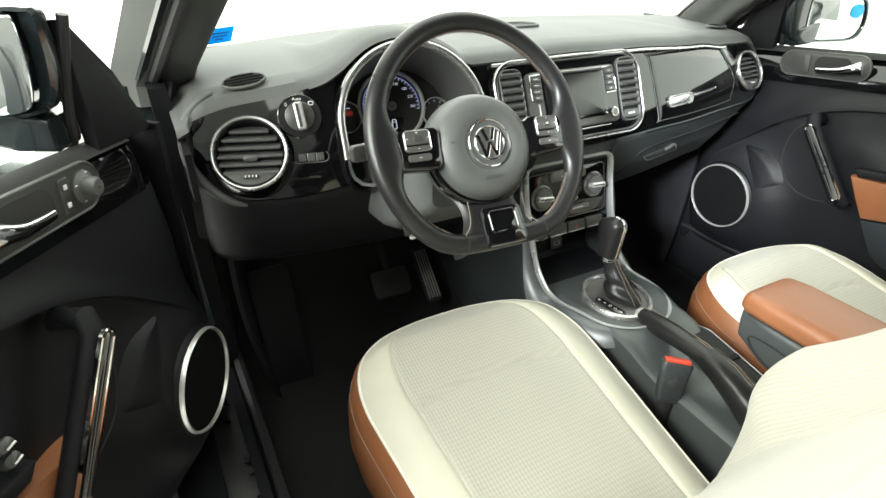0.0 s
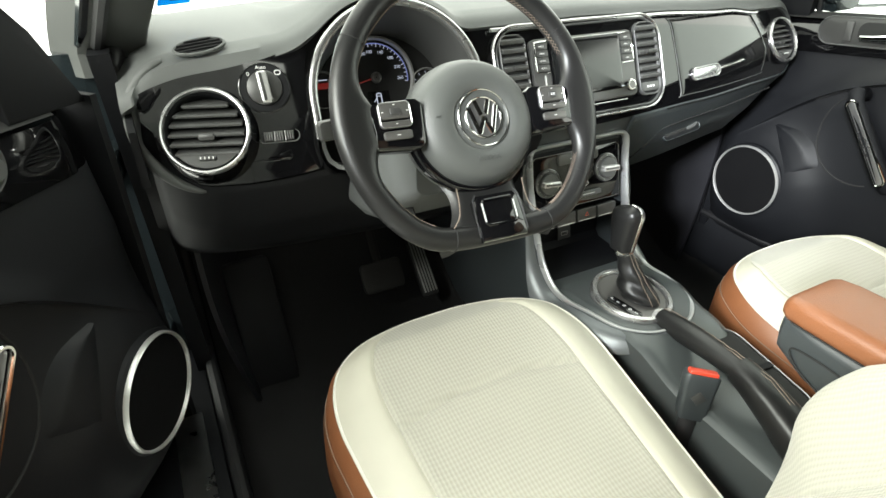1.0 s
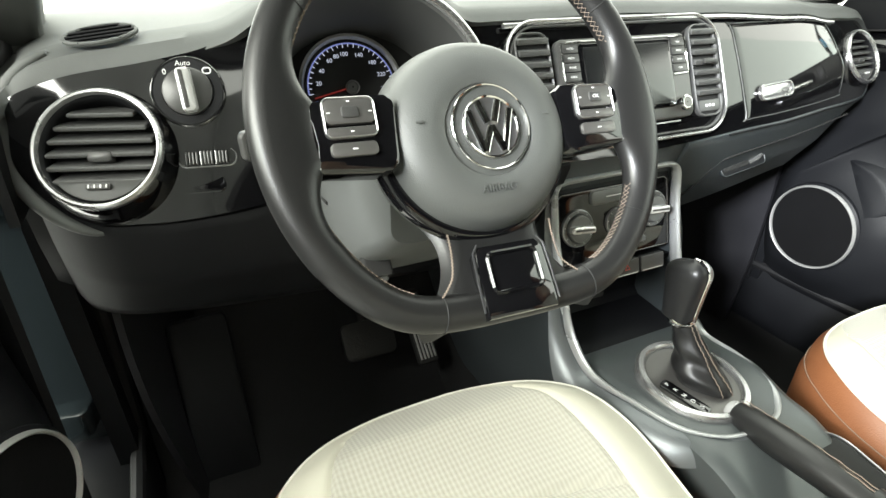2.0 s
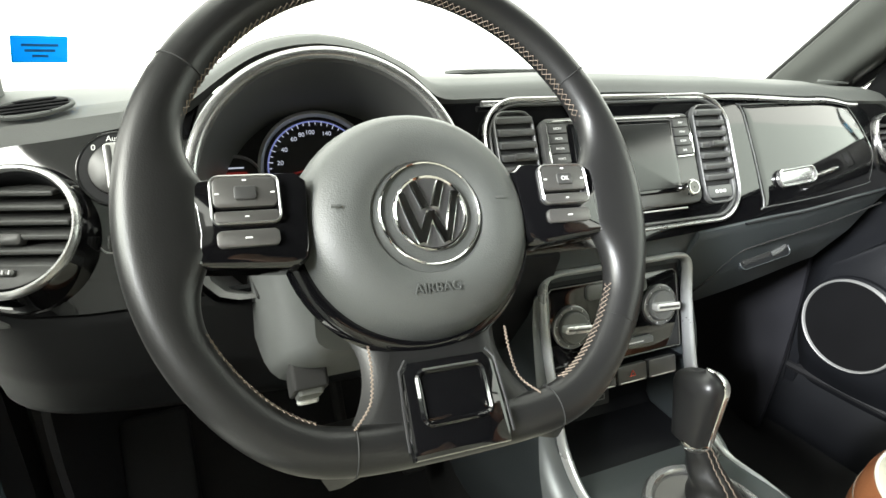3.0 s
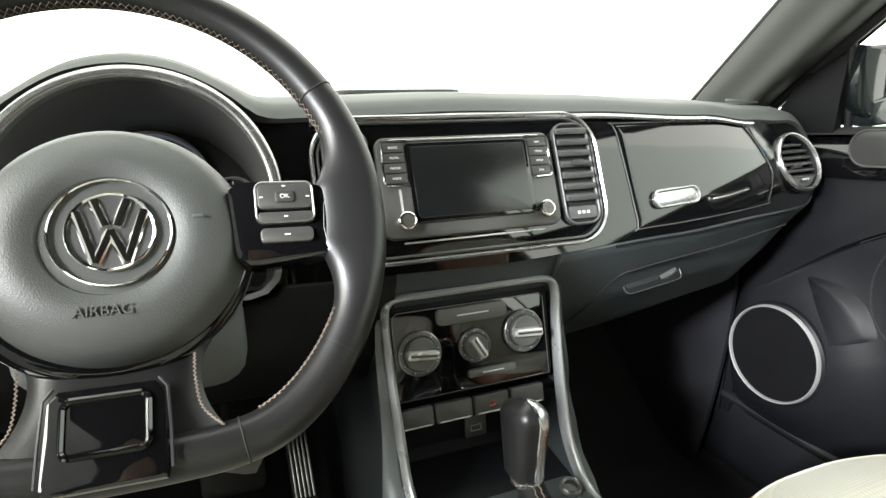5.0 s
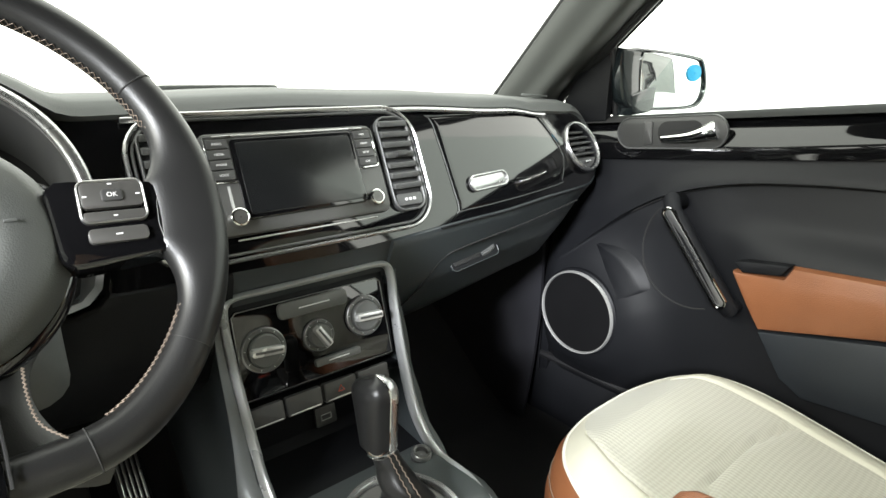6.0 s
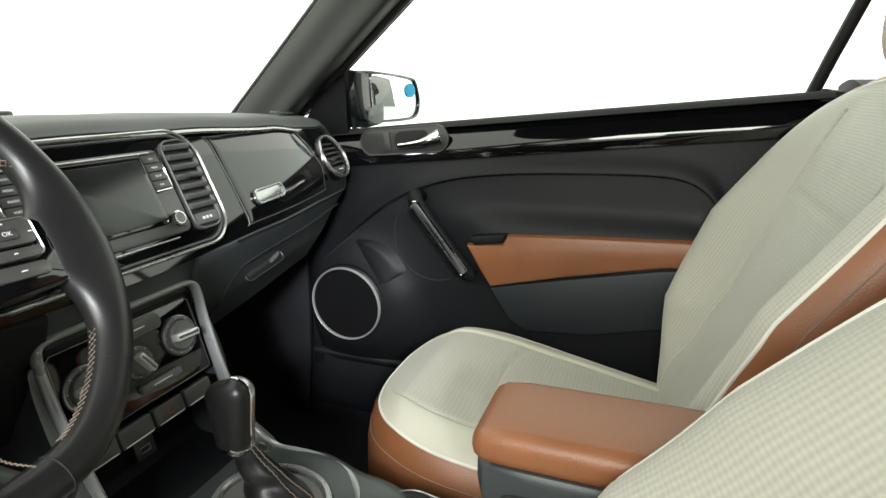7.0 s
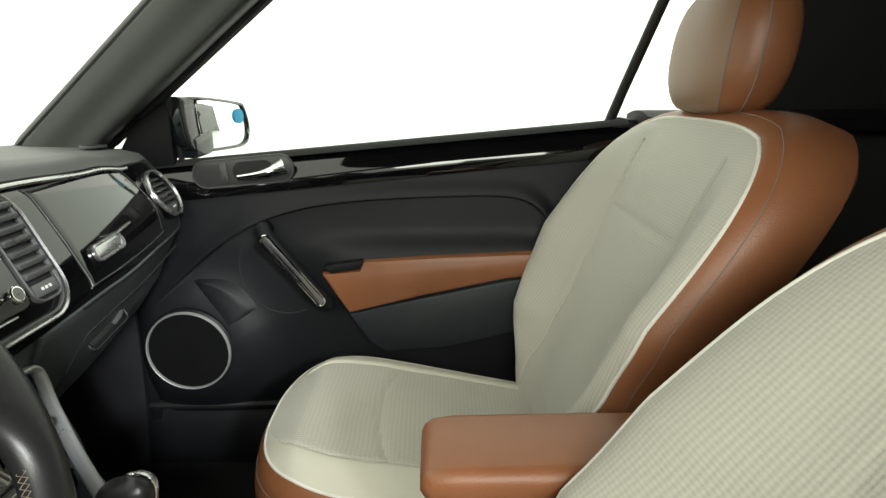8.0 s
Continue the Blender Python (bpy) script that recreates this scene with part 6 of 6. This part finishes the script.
    part("grille", lathe([(0.0912, 0.0015), (0.06, 0.0035), (0.001, 0.0045)], sm_, 56, False), GRILLE, spk, "black speaker cloth")
    # fin that sweeps round the loudspeaker: a pointed tip, a sharp crest, a soft lee
    inner = smoothpath([(0, 0.270, 0.672), (0, 0.241, 0.630), (0, 0.214, 0.592), (0, 0.200, 0.566)], 8)
    outer = smoothpath([(0, 0.268, 0.674), (0, 0.220, 0.662), (0, 0.180, 0.636), (0, 0.150, 0.596)], 8)
    blades = []
    for k, (p, q) in enumerate(zip(inner, outer)):
        t = k / (len(inner) - 1)
        h = 0.011 * math.sin(math.pi * min(1.0, 0.04 + 0.96 * t)) ** 0.7
        away = (q - p) * 0.35 + Vector((0, -0.006, 0.004))
        row = []
        for e, lift in ((0.0, -0.1), (0.12, 0.06), (0.5, 0.42), (0.85, 0.86), (1.0, 1.0), (1.15, 0.9), (1.5, 0.45), (2.0, -0.1)):
            c = lerp(p, q, min(1.0, e)) + away * max(0.0, e - 1.0)
            row.append((panel_x(c.y, c.z) - h * lift + (0.002 if lift < 0 else 0.0), c.y, c.z))
        blades.append(row)
    part("speaker_ridge", loft(blades, False, False), DOORP, d, "raised black fin curving round the loudspeaker")
    # inner latch
    hm = DM(0.137, 0.921, 0.706, 5.0)
    po_ = rrect(0.222, 0.062, 0.0305, 8)
    hp = part("latch_plate", slab(po_, 0.004, 0.002, hm), KEYDARK, d, "grey oval plate with the inner door handle")
    part("plate_rim", bezel(po_, 0.003, 0.006, hm, 0.001), SLAT, hp)
    part("recess", slab(rrect(0.088, 0.042, 0.019), 0.005, 0.001, hm @ Matrix.Translation((0.022, 0.0, 0))), VOIDP, hp)
    lever = [hm @ Vector(p) for p in ((-0.012, -0.012, 0.008), (0.02, -0.010, 0.013), (0.05, -0.007, 0.016), (0.075, -0.001, 0.016), (0.094, 0.004, 0.013))]
    part("door_handle", tube(smoothpath(lever, 6), 0.0090, 14, up=tuple(hm.to_3x3() @ Vector((0, 0, 1))), flat=0.5, taper=lambda t: 0.75 + 1.25 * t ** 2), CHROME, hp, "bright metal door handle")
    part("lock_switch", slab(rrect(0.019, 0.044, 0.004), 0.007, 0.002, hm @ Matrix.Translation((-0.042, 0, 0))), KEYDARK, hp, "black lock switch")
    if driver_side:
        part("lock_mark", box(0.006, 0.006, 0.001, hm @ pose(-0.042, 0.011, 0.0075), 0.0003), MARK, hp)
        part("lock_mark", box(0.006, 0.006, 0.001, hm @ pose(-0.042, -0.011, 0.0075), 0.0003), MARK, hp)
        kn = part("mirror_knob", lathe([(0.021, 0.003), (0.021, 0.006), (0.015, 0.008), (0.0135, 0.009), (0.0130, 0.020), (0.010, 0.024), (0.001, 0.0245)], hm @ Matrix.Translation((-0.078, 0, 0)), 32, False), SLAT, hp, "round mirror adjusting knob")
        for a in (20, 110, 200, 290):
            part("mark", box(0.004, 0.002, 0.0006, hm @ pose(-0.078 + 0.018 * math.cos(radians(a)), 0.018 * math.sin(radians(a)), 0.0075), 0.0002), MARK, kn)
        for ky in (-0.05, -0.085):
            for kz in (0.735, 0.755):
                w = part("window_switch", box(0.020, 0.013, 0.012, DM(ky, kz, 0.675) @ pose(0, 0, 0, -35), 0.004), KEYDARK, d, "black window switch")
                part("line", box(0.012, 0.0025, 0.002, DM(ky, kz + 0.002, 0.666) @ pose(0, 0, 0, -35), 0.0006), SILVER, w)
    # mirror triangle, glass
    sail = yz([(0.43, belt(0.43) - 0.008), (0.37, 1.02), (0.305, 1.088), (0.286, 1.098), (0.290, belt(0.29) - 0.008)])
    part("sail_panel", slab(sail[::-1], 0.018, 0.004, DM(0, 0, 0.735)), SOFT, d, "black mirror triangle")
    part("window_channel", tube([(0.752, 0.287, belt(0.287) - 0.01), (0.730, 0.286, 1.03), (0.709, 0.284, 1.105)], 0.007, 8), RUBBER, d)

    def pane(u, v):
        y = lerp(0.28 - 0.50 * v, -0.675 - 0.10 * v, u)
        z = lerp(belt(y) - 0.01, 1.42, v)
        return (0.765 - 0.36 * (z - belt(y)), y, z)
    pn = part("window_pane", sheet(pane, 12, 10), SIDEPANE, d, "clear side window pane")
    pn.visible_shadow = False
    # door mirror outside
    mm = axes((0.842, 0.222, 1.012), (0.155, -0.062, -0.006), (-0.38, -0.92, 0.02))
    if driver_side:
        mm = Matrix.Translation((-0.03, 0.0, 0.04)) @ mm
    mo = [(-0.082, 0.045), (-0.075, -0.030), (-0.055, -0.052), (0.0, -0.052), (0.055, -0.046), (0.074, -0.030), (0.078, 0.0), (0.066, 0.038), (0.045, 0.048), (-0.04, 0.056), (-0.07, 0.055)]
    mo = [(p.x, p.y) for p in smoothpath([(x, y, 0) for x, y in mo], 4, True)]
    ms = [[mm @ Vector((x * s + ((0.15 if driver_side else 0.55) * min(0.0, x) if s > 1.02 else 0.0), y * s, -h)) for x, y in mo] for s, h in ((1.0, -0.002), (1.03, -0.010), (1.10, -0.008), (1.13, 0.004), (1.12, 0.03), (1.0, 0.07), (0.72, 0.105), (0.3, 0.118))]
    mh = part("door_mirror", loft(ms, False), PAINT, d, "gloss black door mirror housing")
    part("mirror_glass", slab(mo, 0.0055, 0.0015, mm @ pose(0, 0, 0, 0, 12 if driver_side else 0, 0), 0.002), MIRROR, mh, "mirror glass")
    part("mirror_foot", loft([[(x, y + dy * 0.5, z + dz * 0.5) for dy, dz in rrect(w, h, 0.012, 4)] for x, y, z, w, h in ((0.745, 0.275, 0.966, 0.11, 0.085), (0.785, 0.262, 0.975, 0.12, 0.10), (0.82, 0.262, 0.985, 0.12, 0.11), (0.86, 0.262, 0.99, 0.10, 0.10))]), PAINT, mh)
    part("blind_spot_dot", lathe([(0.0175, 0.004), (0.0175, 0.008), (0.001, 0.009)], mm @ Matrix.Translation((0.050, 0.020, 0)), 28, False), BLUE, mh, "round blue sticker on the mirror glass")
    return d


door("door_1", "closed passenger door with black trim and tan insert", False)
SWING = Matrix.Translation((-0.872, 0.064, 0.010)) @ pose(0, 0, 0, 0, 0, -29.8) @ Matrix.Translation((0.664, -0.197, 0))
XF[0] = SWING @ Matrix.Diagonal((-1, 1, 1, 1))
door("door_2", "open driver door with black trim and window switches", True)
XF[0] = Matrix.Identity(4)

# ---- sticker on the windscreen ----
stk = thing("windscreen_sticker", (-0.69, 0.50, 1.04), "blue inspection sticker on the windscreen", "sticker")
part("label", slab(rrect(0.056, 0.035, 0.002), 0.0008, 0.0003, axes((-0.654, 0.472, 1.031), (1, 0.45, 0.0), (0.35, -0.75, -0.55))), FILM, stk)
for k, w in enumerate((0.036, 0.030, 0.016)):
    part("print_bar", box(w, 0.003, 0.0006, axes((-0.654, 0.472, 1.031), (1, 0.45, 0.0), (0.35, -0.75, -0.55)) @ pose(0, 0.006 - 0.007 * k, 0.0012), 0.0002), NAVY, stk)
